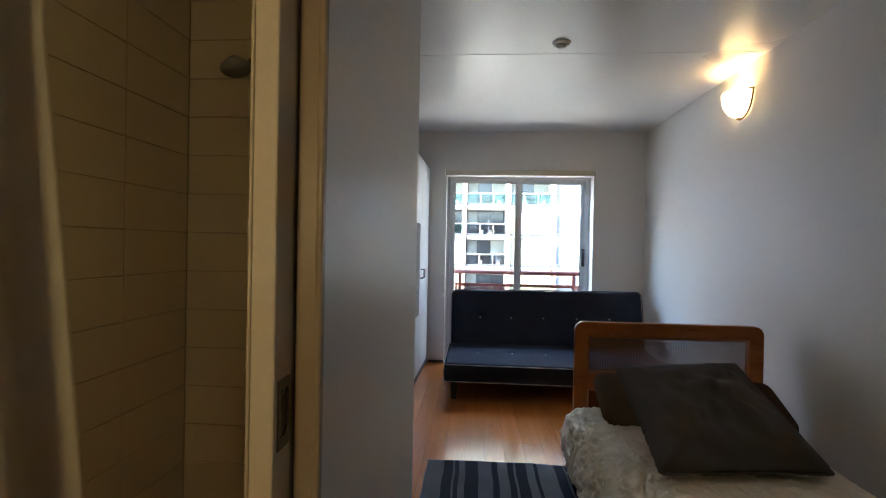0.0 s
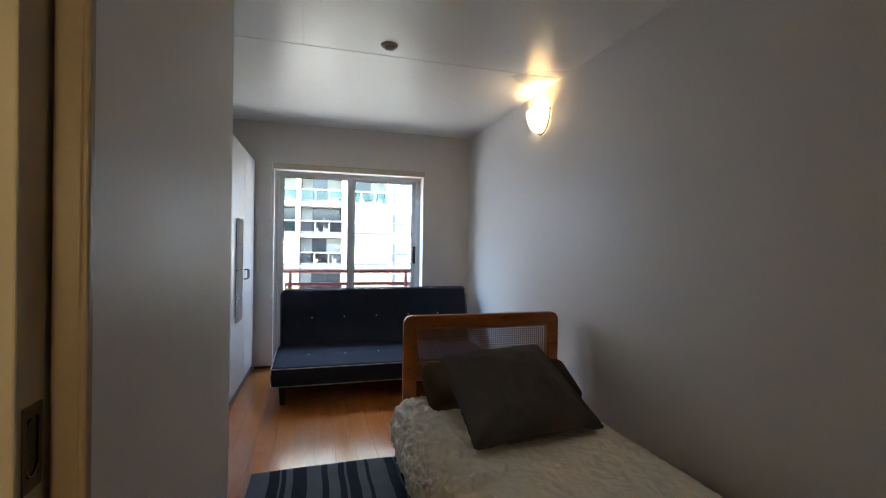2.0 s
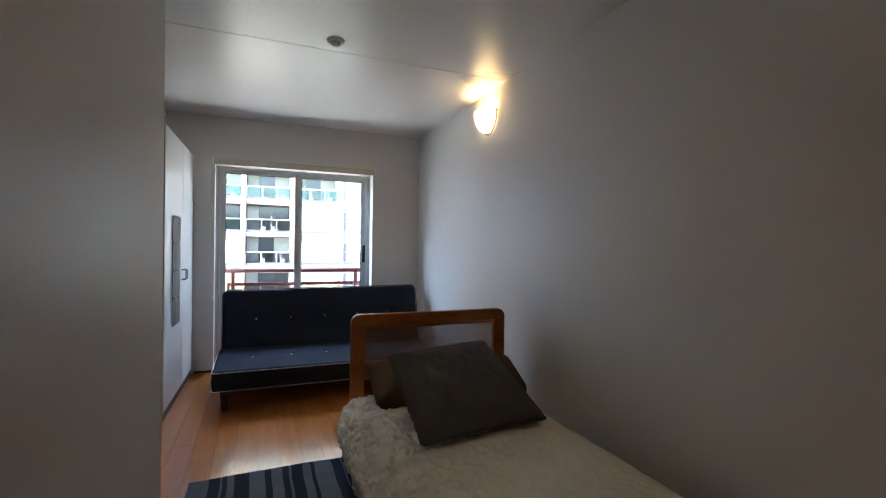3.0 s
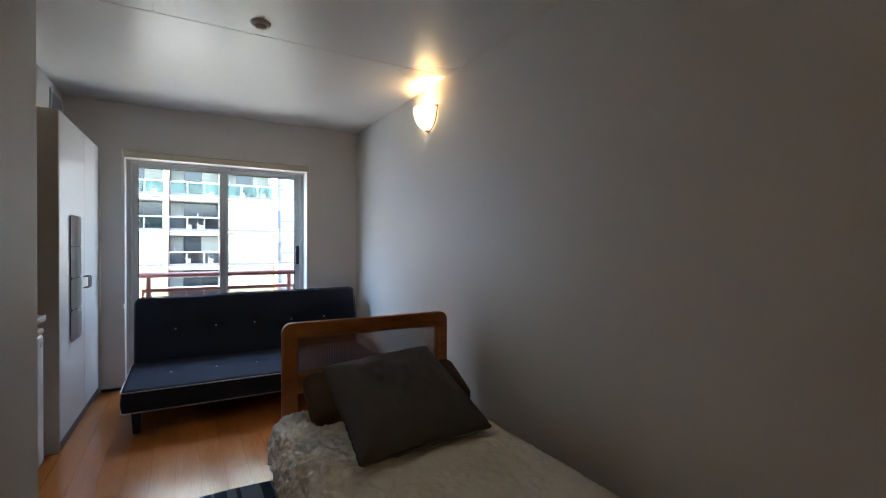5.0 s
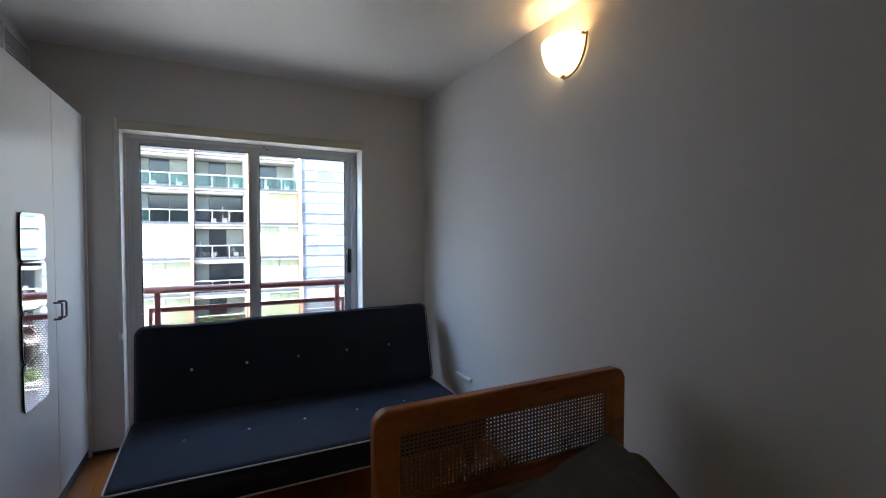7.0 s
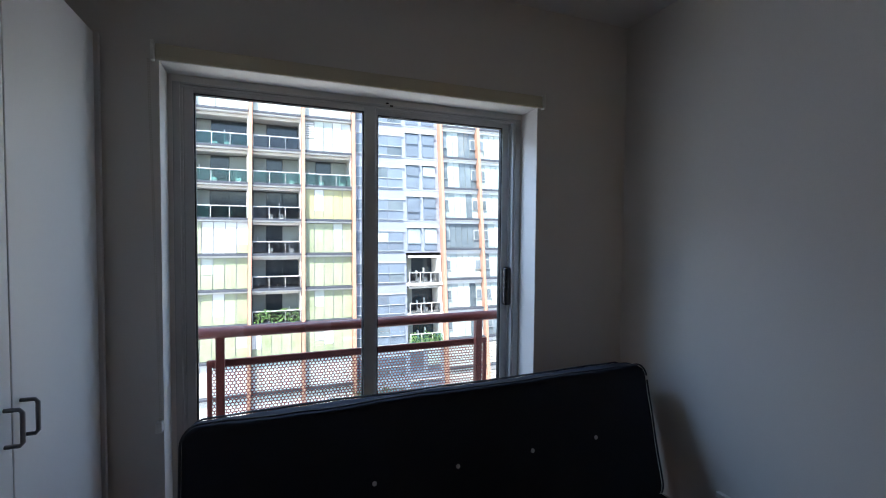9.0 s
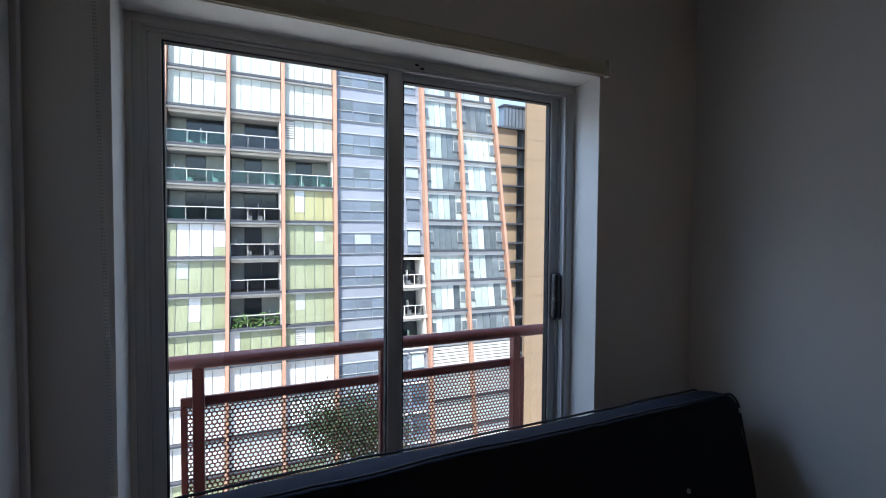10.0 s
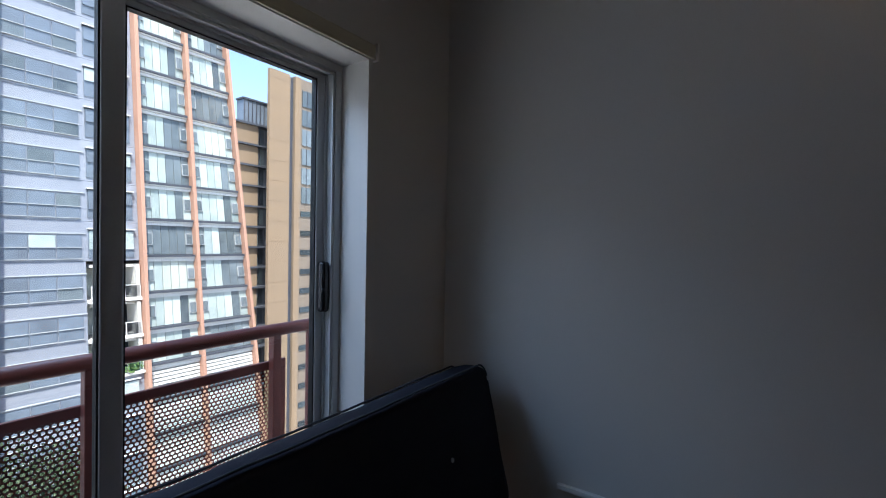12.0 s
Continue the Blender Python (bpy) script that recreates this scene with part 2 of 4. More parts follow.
def pad(w, h, t, corner, edge, m, tufts=(), puff=0.0, wrinkle=0.0, nx=48, nz=24, pinch=0.0):
    """A cushion: w wide, h high, t thick, with rounded outline and edges; m lays it into the world."""
    bm = bmesh.new()
    sheets = []
    for side in (1, -1):
        grid = {}
        for i in range(nx + 1):
            for j in range(nz + 1):
                if side == -1 and (i in (0, nx) or j in (0, nz)):
                    grid[i, j] = sheets[0][i, j]
                    continue
                a, b = 2 * i / nx - 1, 2 * j / nz - 1
                a, b = math.copysign(1 - (1 - abs(a)) ** 1.4, a), math.copysign(1 - (1 - abs(b)) ** 1.4, b)
                x, z = a * w / 2, b * h / 2
                ex, ez = abs(x) - (w / 2 - corner), abs(z) - (h / 2 - corner)
                dist = min(w / 2 - abs(x), h / 2 - abs(z))
                if ex > 0 and ez > 0:
                    k = max(ex, ez) / math.hypot(ex, ez)
                    x = math.copysign(w / 2 - corner + ex * k, x)
                    z = math.copysign(h / 2 - corner + ez * k, z)
                    dist = corner - max(ex, ez)
                if pinch:
                    x *= 1 - pinch * (1 - b * b)
                    z *= 1 - pinch * (1 - a * a)
                q = min(dist / edge, 1)
                y = t / 2 * math.sqrt(max(0, 1 - (1 - q) ** 2))
                y += puff * (1 - a * a) * (1 - b * b)
                if wrinkle:
                    y += wrinkle * q * noise.noise(Vector((x * 9, z * 9, side * 5))) + wrinkle * 0.5 * q * noise.noise(Vector((x * 25, z * 14, side * 9)))
                for tx, tz in tufts:
                    d2 = (x - tx) ** 2 + (z - tz) ** 2
                    y -= 0.014 * math.exp(-d2 / 0.0022) if side == -1 else 0
                grid[i, j] = bm.verts.new(m @ Vector((x, side * y, z)))
        sheets.append(grid)
        for i in range(nx):
            for j in range(nz):
                f = [grid[i, j], grid[i + 1, j], grid[i + 1, j + 1], grid[i, j + 1]]
                if len(set(f)) == 4:
                    bm.faces.new(f if side == -1 else f[::-1])
    return bm


def outline(w, h, corner, y, m, n=8):
    """Points round a rounded rectangle, closed."""
    pts = []
    for sx, sz, a0 in ((1, 1, 0), (-1, 1, 90), (-1, -1, 180), (1, -1, 270)):
        for k in range(n + 1):
            a = radians(a0 + 90 * k / n)
            pts.append(m @ Vector((sx * (w / 2 - corner) + corner * math.cos(a), y, sz * (h / 2 - corner) + corner * math.sin(a))))
    return pts + pts[:1]


def prism(bm, xa0, xb0, z0, xa1, xb1, z1, y0, y1):
    """A block whose left and right ends may lean."""
    v = [bm.verts.new(c) for c in ((xa0, y0, z0), (xb0, y0, z0), (xb1, y0, z1), (xa1, y0, z1), (xa0, y1, z0), (xb0, y1, z0), (xb1, y1, z1), (xa1, y1, z1))]
    for f in ((0, 1, 2, 3), (5, 4, 7, 6), (4, 0, 3, 7), (1, 5, 6, 2), (3, 2, 6, 7), (4, 5, 1, 0)):
        bm.faces.new([v[i] for i in f])
    return bm


def setting(name, bm, material, label="", smooth=False):
    return tagged(part(name, bm, material, None, label, smooth), kind="structure")


# ---- shell of the room ----
XR, YW, ZC = 1.813, 5.0, 2.59
XB, YB, YT = -0.275, 1.66, 1.64
setting("wall_east", box(XR, XR + 0.12, -1.6, YW, -0.1, ZC + 0.12), M_WALL, "plain white painted wall beside the bed")
setting("wall_west", box(-1.32, -1.2, -1.6, YW, -0.1, ZC + 0.12), M_WALL, "plain white painted wall behind the wardrobe")
setting("wall_south", box(-1.32, XR + 0.12, -1.72, -1.6, -0.1, ZC + 0.12), M_WALL, "plain white painted end wall")
bm = bmesh.new()
OX0, OX1, OZ = -0.362, 1.256, 2.105
for c in ((-1.32, OX0, 0, ZC + .12), (OX1, XR + .12, 0, ZC + .12), (OX0, OX1, OZ, ZC + .12), (OX0, OX1, -0.1, 0.0)):
    bx(bm, c[0], c[1], YW, YW + 0.25, c[2], c[3])
# plaster returns against the door frame
FX0, FX1, FZ = OX0 + 0.016, OX1 - 0.003, OZ - 0.025
for c in ((OX0, FX0, 0, OZ), (FX1, OX1, 0, OZ), (FX0, FX1, FZ, OZ)):
    bx(bm, c[0], c[1], YW + 0.1465, YW + 0.25, c[2], c[3])
setting("wall_north", bm, M_WALL, "white painted wall with the balcony door opening")
# the ceiling is of large painted sheets with fine joints
bm = bmesh.new()
for c in ((-1.2, XR, 2.968, YW), (-1.2, -0.042, -1.6, 2.961), (-0.037, XR, -1.6, 2.961)):
    bx(bm, c[0], c[1], c[2], c[3], ZC, ZC + 0.012)
bx(bm, -1.2, XR, -1.6, YW, ZC + 0.0125, ZC + 0.12)
setting("ceiling", bm, M_CEIL, "semi-gloss white ceiling of jointed sheets")
setting("bulkhead", box(-1.2, -0.80, YB, YW, 2.2, ZC), M_WALL, "white plastered bulkhead above the wardrobe")
# bathroom partition: skins with the slot of the pocket door between them
JY = 0.670
bm = bmesh.new()
bx(bm, XB - 0.042, XB, JY, YB, 0, ZC)
bx(bm, XB - 0.12, XB - 0.090, JY, YT - 0.1, 0, ZC)
bx(bm, XB - 0.090, XB - 0.042, 1.47, YB, 0, ZC)
bx(bm, XB - 0.12, XB, -1.6, JY, 2.08, ZC)
bx(bm, XB - 0.12, XB, -1.6, -0.42, 0, 2.08)
for v in bm.verts:
    if v.co.y > YB - 0.01:
        v.co.x += 0.026
setting("wall_bathroom", bm, M_GLOSSW, "satin white bathroom partition beside the entry")
setting("wall_bathroom_end", box(-1.2, XB - 0.12, YT - 0.08, YB, 0, ZC), M_WALL, "white partition between bathroom and kitchenette")
# the linings carry their shade in the darker cream
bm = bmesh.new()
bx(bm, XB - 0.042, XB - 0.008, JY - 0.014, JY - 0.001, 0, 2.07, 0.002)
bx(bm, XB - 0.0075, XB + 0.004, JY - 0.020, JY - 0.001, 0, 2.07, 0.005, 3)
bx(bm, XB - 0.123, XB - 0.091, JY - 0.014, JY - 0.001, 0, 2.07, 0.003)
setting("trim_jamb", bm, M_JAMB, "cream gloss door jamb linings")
LX0, LX1, LY = XB - 0.086, XB - 0.047, 0.590
pocket = thing("pocket_door", (XB - 0.066, 1.0, 0), "cream sliding pocket door pushed into the wall", "door")
part("door_leaf", box(LX0, LX1, LY, 1.46, 0.01, 2.06, 0.003), M_DOORP, pocket)
bm = bmesh.new()
bx(bm, LX0 - 0.004, LX0 + 0.002, LY - 0.003, LY + 0.012, 0.01, 2.06, 0.002)
part("edge_bead", bm, M_CREAM, pocket)
# a plate let into the face of the leaf, with an oblong cup
bm = bmesh.new()
for c in ((0.604, 0.612, 0.986, 1.096), (0.638, 0.646, 0.986, 1.096), (0.612, 0.638, 1.080, 1.096), (0.612, 0.638, 0.986, 1.002)):
    bx(bm, LX1 - 0.001, LX1 + 0.0022, *c)
pl = part("flush_pull", bm, M_DARKMETAL, pocket, "dull metal flush pull plate")
# flat black sheet that stands for the shaded hollow of the cup
part("cup_shade", box(LX1 - 0.0005, LX1 + 0.0006, 0.6122, 0.6378, 1.0022, 1.0798), M_BLACK, pl)
bm = bmesh.new()
tube(bm, [(LX1 + 0.0016, 0.625 + 0.0118 * math.cos(a), 1.015 + 0.012 * math.sin(a)) for a in [math.pi + math.pi * k / 10 for k in range(11)]], 0.0014, 6)
part("cup_rim", bm, M_CHROME, pl, "bright lower rim", smooth=True)
bm = bmesh.new()
tube(bm, [(LX1 + 0.0016, 0.6135, 1.015), (LX1 + 0.0016, 0.6135, 1.066), (LX1 + 0.0016, 0.618, 1.075), (LX1 + 0.0016, 0.628, 1.078)], 0.0012, 6)
part("cup_edge", bm, M_HANDLE, pl, smooth=True)

# floor below the planks
floor = setting("floor", box(-1.2, XR, -1.6, YW, -0.1, -0.008), M_SUB, "glossy orange-brown laminate plank floor")
bm = bmesh.new()
bx(bm, -0.545, OX0, YW - 0.014, YW - 0.001, 0.0, 0.022)
bx(bm, OX1, XR, YW - 0.014, YW - 0.001, 0.0, 0.022)
setting("baseboard", bm, M_SKIRT, "low dark skirting along the window wall")

# ---- balcony door ----
FY0, FY1 = YW + 0.147, YW + 0.245
bdoor = thing("door_1", ((OX0 + OX1) / 2, YW + 0.18, 0), "closed grey aluminium sliding glass balcony door", "door", kind="structure")
bm = bmesh.new()
bx(bm, FX0, FX0 + 0.026, FY0, FY1, 0.0, FZ, 0.003)
bx(bm, FX1 - 0.034, FX1, FY0, FY1, 0.0, FZ, 0.003)
bx(bm, FX0 + 0.026, FX1 - 0.034, FY0, FY1, FZ - 0.010, FZ, 0.002)
bx(bm, FX0 + 0.026, FX1 - 0.034, FY0, FY1, 0.0, 0.04, 0.003)
# track ribs
for y in (FY0 + 0.004, FY0 + 0.045, FY0 + 0.088):
    bx(bm, FX0 + 0.027, FX1 - 0.035, y, y + 0.006, FZ - 0.020, FZ - 0.011)
    bx(bm, FX1 - 0.044, FX1 - 0.035, y, y + 0.006, 0.041, FZ - 0.021)
    bx(bm, FX0 + 0.027, FX0 + 0.036, y, y + 0.006, 0.041, FZ - 0.021)
dframe = part("door_frame", bm, M_ALU, bdoor)
for x, z in ((0.55, FZ - 0.004), (0.53, FZ + 0.006)):
    part("stop_screw", box(x - 0.007, x + 0.007, FY0 - 0.006, FY0 - 0.0005, z - 0.003, z + 0.003, 0.001), M_BLACK, dframe)


def sash(x0, x1, y, gl, gr, gt, label):
    """A glazed panel: stiles, rails, seals and pane; gl, gr and gt bound the clear glass."""
    bm = bmesh.new()
    bx(bm, x0, gl, y - 0.018, y + 0.018, 0.055, gt + 0.022, 0.003)
    bx(bm, gr, x1, y - 0.018, y + 0.018, 0.055, gt + 0.022, 0.003)
    bx(bm, gl, gr, y - 0.017, y + 0.017, gt, gt + 0.021, 0.002)
    bx(bm, gl, gr, y - 0.017, y + 0.017, 0.056, 0.15, 0.002)
    s = part("sash", bm, M_ALU, bdoor, label)
    bm = bmesh.new()
    for c in ((gl, gl + 0.005, 0.15, gt), (gr - 0.005, gr, 0.15, gt), (gl + .005, gr - .005, gt - 0.005, gt), (gl + .005, gr - .005, 0.15, 0.155)):
        bx(bm, c[0], c[1], y - 0.013, y + 0.013, c[2], c[3])
    part("seal", bm, M_SEAL, s)
    p = part("pane", box(gl + .005, gr - .005, y - 0.002, y + 0.002, 0.155, gt - .005), M_GLASS, s)
    p.visible_shadow = False
    return s


sash(FX0 + 0.037, 0.478, YW + 0.173, -0.272, 0.424, 2.043, "fixed glazed panel")
lead = sash(0.45, FX1 - 0.045, YW + 0.217, 0.497, 1.172, 2.043, "sliding glazed panel with a black lock")
bm = bmesh.new()
bx(bm, 1.176, 1.214, YW + 0.158, YW + 0.198, 1.10, 1.305, 0.012, 3)
bx(bm, 1.168, 1.184, YW + 0.15, YW + 0.175, 1.185, 1.20, 0.004)
bx(bm, 1.170, 1.181, YW + 0.155, YW + 0.168, 1.225, 1.25, 0.003)
part("lock", bm, M_BLACK, lead, "black plastic lock handle", True)

# roller blind rolled right up
blind = thing("roller_blind", (0.45, 4.97, 2.1), "cream roller blind, rolled up above the door", "blind")
bm = bmesh.new()
bx(bm, -0.372, 1.272, 4.976, 4.9995, 2.108, 2.160, 0.008, 3)
part("blind_roll", bm, M_BLIND, blind)
bm = bmesh.new()
bx(bm, -0.368, 1.268, 4.972, 4.9785, 2.100, 2.112, 0.002)
part("bottom_bar", bm, M_BLIND, blind)
for x in (-0.384, 1.274):
    part("bracket", box(x, x + 0.010, 4.970, 4.9995, 2.098, 2.168, 0.002), M_PLASTIC, blind)
bm = bmesh.new()
for s in (-1, 1):
    for i in range(150):
        z = 2.10 - i * 0.009
        b = 0.010 * math.sin((2.10 - z) * 1.6) + s * 0.0025
        bmesh.ops.create_icosphere(bm, subdivisions=1, radius=0.0027, matrix=Matrix.Translation((-0.392 + b + 0.014 * (1 - (z - .75) / 1.35) ** 2, 4.984, z)))
part("bead_chain", bm, M_CHAIN, blind, "pale bead pull chain", True)
part("chain_hook", box(-0.385, -0.363, 4.968, 4.999, 0.735, 0.775, 0.004), M_PLASTIC, blind)

# ---- sofa bed ----
SX0, SX1 = -0.28, 1.665
SC, SW = (SX0 + SX1) / 2, SX1 - SX0
sofa = thing("sofa_bed", (SC, 4.1, 0), "charcoal fabric click-clack sofa bed with pale piping, before the balcony door", "sofa")
stx = [0.013 - SC, 0.337 - SC, 0.647 - SC, 0.97 - SC, 1.29 - SC]
seat_m = Matrix.Translation((SC, 4.165, 0.236)) @ Matrix.Rotation(radians(-89.0), 4, 'X')
part("seat", pad(SW, 0.82, 0.165, 0.03, 0.022, seat_m, [(x, 0.035) for x in stx], 0.0, 0.003, 60, 28), M_SOFA, sofa, "", True)
lean = Matrix.Translation((SC + 0.018, 4.700, 0.557)) @ Matrix.Rotation(radians(-0.65), 4, 'Y') @ Matrix.Rotation(radians(-13), 4, 'X')
btx = [0.021 - SC, 0.34 - SC, 0.668 - SC, 1.005 - SC, 1.33 - SC]


def slump(bm, m):
    """Lets the upper edge of a cushion waver."""
    inv = m.inverted()
    for v in bm.verts:
        p = inv @ v.co
        k = max(0.0, p.z / 0.3)
        p.z += k * k * (0.006 * noise.noise(Vector((p.x * 4.5, p.y * 6, 1))) + 0.003 * noise.noise(Vector((p.x * 17, p.y * 9, 4))))
        p.y += 0.004 * noise.noise(Vector((p.x * 6, 2, p.z * 6)))
        v.co = m @ p
    return bm


part("backrest", slump(pad(SW, 0.60, 0.16, 0.06, 0.022, lean, [(x, 0.01) for x in btx], 0.0, 0.004, 90, 36), lean), M_SOFA, sofa, "", True)
for o, m, hh, cc in ((0.077, seat_m, 0.82, 0.03), (-0.077, seat_m, 0.82, 0.03)):
    bm = bmesh.new()
    tube(bm, outline(SW - 0.008, hh - 0.008, cc, o * 0.93, m), 0.0042, 6)
    part("piping", bm, M_PIPE, sofa, "pale piping cord", True)
for o in (0.074, -0.074):
    bm = bmesh.new()
    pts = outline(SW - 0.006, 0.60 - 0.006, 0.06, o * 0.97, lean)
    full = [a.lerp(b, q / 24) for a, b in zip(pts, pts[1:]) for q in range(24 if (b - a).length > 0.1 else 1)]
    tube(bm, full, 0.0042, 6)
    part("piping", slump(bm, lean), M_SEAM, sofa, "dark seam cord", True)
for xs, m, y, zz in ((stx, seat_m, -0.072, 0.035), (btx, lean, -0.069, 0.01)):
    for x in xs:
        bm = bmesh.new()
        bmesh.ops.create_icosphere(bm, subdivisions=2, radius=0.009, matrix=m @ Matrix.Translation((x, y, zz)) @ Matrix.Diagonal((1, 0.5, 1, 1)))
        part("stud", bm, M_BUTTON, sofa, "small shiny stud", True)
part("underframe", box(SX0 + 0.06, SX1 - 0.06, 3.86, 4.5, 0.13, 0.162, 0.005), M_BLACKWOOD, sofa)
for x in (-0.185, 1.57):
    for y in (3.81, 4.46):
        bm = bmesh.new()
        bmesh.ops.create_cone(bm, cap_ends=True, segments=4, radius1=0.030, radius2=0.044, depth=0.16, matrix=Matrix.Translation((x, y, 0.08)) @ Matrix.Rotation(radians(45), 4, 'Z'))
        bmesh.ops.bevel(bm, geom=list(bm.edges), offset=0.003, segments=1, affect='EDGES')
        part("leg", bm, M_BLACKWOOD, sofa, "tapered black wooden leg")
# added dark board that keeps the door's daylight from showing under the sofa
part("back_light_block", box(SX0 + 0.02, SX1 - 0.02, 4.60, 4.64, 0.012, 0.27, 0.01), M_BLACKWOOD, sofa)

# ---- bed ----
HX0, HX1, HY = 0.597, 1.704, 2.77
bed = thing("bed", (1.13, 1.75, 0), "single bed with an orange varnished wood and cane headboard", "bed")
# headboard frame in one bent outline: outer rounded, inner opening
bm = bmesh.new()


def arch(x0, x1, ztop, r, n=8):
    pts = [(x0, 0.0), (x0, ztop - r)]
    pts += [(x0 + r - r * math.cos(a), ztop - r + r * math.sin(a)) for a in [math.pi / 2 * k / n for k in range(1, n + 1)]]
    pts += [(x1 - r + r * math.sin(a), ztop - r + r * math.cos(a)) for a in [math.pi / 2 * k / n for k in range(n + 1)]]
    return pts + [(x1, 0.0)]


po, pi_ = arch(HX0, HX1, 0.862, 0.055), arch(HX0 + 0.088, HX1 - 0.083, 0.782, 0.012)
for y in (HY - 0.022, HY + 0.022):
    vo = [bm.verts.new((x, y, z)) for x, z in po]
    vi = [bm.verts.new((x, y, z)) for x, z in pi_]
    for k in range(len(po) - 1):
        if k < len(pi_) - 1:
            bm.faces.new((vo[k], vo[k + 1], vi[k + 1], vi[k]))
    if y < HY:
        fo, fi = vo, vi
for a, b in ((fo, vo), (fi, vi)):
    for k in range(len(a) - 1):
        bm.faces.new((a[k], a[k + 1], b[k + 1], b[k]))
for k in (0, -1):
    bm.faces.new((fo[k], fi[k], vi[k], vo[k]))
bmesh.ops.recalc_face_normals(bm, faces=bm.faces)
sharp = [e for e in bm.edges if len(e.link_faces) == 2 and e.calc_face_angle(0) > 1.0]
bmesh.ops.bevel(bm, geom=sharp, offset=0.007, segments=2, profile=0.5, affect='EDGES')
part("headboard_frame", bm, M_BEDWOOD, bed, "rounded orange-brown wooden frame")
part("lower_rail", box(HX0 + 0.086, HX1 - 0.081, HY - 0.019, HY + 0.019, 0.44, 0.548, 0.006), M_BEDWOOD, bed)
for c in ((HX0 + 0.087, HX1 - 0.082, 0.768, 0.784), (HX0 + 0.087, HX1 - 0.082, 0.547, 0.558)):
    part("cane_bead", box(c[0], c[1], HY - 0.010, HY + 0.010, c[2], c[3], 0.003), M_BEDWOOD, bed)
bm = bmesh.new()
x = HX0 + 0.092
while x < HX1 - 0.086:
    for d in (0.0, 0.0042):
        bx(bm, x + d, x + d + 0.0034, HY - 0.003, HY - 0.0012, 0.55, 0.776)
    x += 0.0155
z = 0.556
while z < 0.772:
    for d in (0.0, 0.0042):
        bx(bm, HX0 + 0.088, HX1 - 0.084, HY - 0.0005, HY + 0.0013, z + d, z + d + 0.0034)
    z += 0.0145
part("cane_panel", bm, M_CANE, bed, "open woven cane panel")
part("mattress", box(0.60, 1.595, 0.74, 2.735, 0.17, 0.355, 0.05, 4), M_MATTRESS, bed, "", True)
part("bed_base", box(0.62, 1.585, 0.76, 2.745, 0.10, 0.168, 0.01), M_BEDWOOD, bed)
for x in (0.66, 1.54):
    part("leg", box(x - 0.03, x + 0.03, 0.80, 0.86, 0.0, 0.099, 0.004), M_BEDWOOD, bed)

# bedspread, laid over the mattress and hanging at the sides
bm = bmesh.new()
NU, NV = 190, 230
path = [(0.535, 0.035), (0.512, 0.12), (0.498, 0.20), (0.505, 0.27), (0.535, 0.335), (0.59, 0.374), (0.66, 0.386), (1.10, 0.390), (1.46, 0.382), (1.53, 0.374), (1.58, 0.347), (1.61, 0.28), (1.615, 0.12)]
seg = [0.0]
for a, b in zip(path, path[1:]):
    seg.append(seg[-1] + math.dist(a, b))


def along(s):
    for k in range(len(seg) - 1):
        if s <= seg[k + 1] or k == len(seg) - 2:
            f = (s - seg[k]) / (seg[k + 1] - seg[k])
            return tuple(path[k][i] + f * (path[k + 1][i] - path[k][i]) for i in (0, 1))


def crease(p):
    """Puckered relief, from metres."""
    w = noise.noise_vector(p * 11) * 0.7
    a = max(0.0, 1 - abs(noise.noise(p * 15 + w)) * 1.9) ** 2.2
    b = max(0.0, 1 - abs(noise.noise(p * 36 + w * 2)) * 1.8) ** 2
    return 0.65 * a + 0.35 * b


rows = []
for j in range(NV + 1):
    y = 0.70 + (2.705 - 0.70) * j / NV
    endf = max(0.0, (y - 2.56) / 0.145)
    row = []
    for i in range(NU + 1):
        s = seg[-1] * i / NU
        x, z = along(s)
        xa, za = along(max(0, s - 0.01))
        xb, zb = along(min(seg[-1], s + 0.01))
        nx_, nz_ = -(zb - za), (xb - xa)
        l = math.hypot(nx_, nz_) or 1
        nx_, nz_ = nx_ / l, nz_ / l
        c = crease(Vector((s, y, 0.3)))
        left = max(0.0, min(1.0, (0.85 - x) / 0.25))
        amp = 0.012 + 0.026 * left
        fold = 0.012 * left * noise.noise(Vector((s * 3, y * 9, 2))) if z < 0.33 else 0.006 * noise.noise(Vector((x * 4, y * 4, 7)))
        d = amp * (c - 0.5) + fold
        zz = z + nz_ * d - 0.05 * endf ** 2 * (1 if z > 0.3 else 0)
        row.append(bm.verts.new((x + nx_ * d + 0.03 * endf ** 2 * left, y + 0.01 * noise.noise(Vector((s * 5, 1, 1))), max(0.012, zz))))
    rows.append(row)
for q, w in zip(rows, rows[1:]):
    for i in range(NU):
        bm.faces.new((q[i], q[i + 1], w[i + 1], w[i]))
hem_l = [v.co.copy() for v in (r[0] for r in rows)]
hem_e = [v.co.copy() for v in rows[-1]]
cover = thing("bedspread", (1.05, 1.7, 0.36), "cream crinkled cotton bedspread hanging over the bed's side", "bedspread")
spread = part("cloth", bm, M_SPREAD, cover, "", True)
for pts in (hem_l, hem_e):
    bm = bmesh.new()
    tube(bm, pts[::2], 0.006, 6)
    part("hem", bm, M_SPREAD, cover, "stitched hem", True)
sol = spread.modifiers.new("thickness", 'SOLIDIFY')
sol.thickness, sol.offset = 0.006, -1

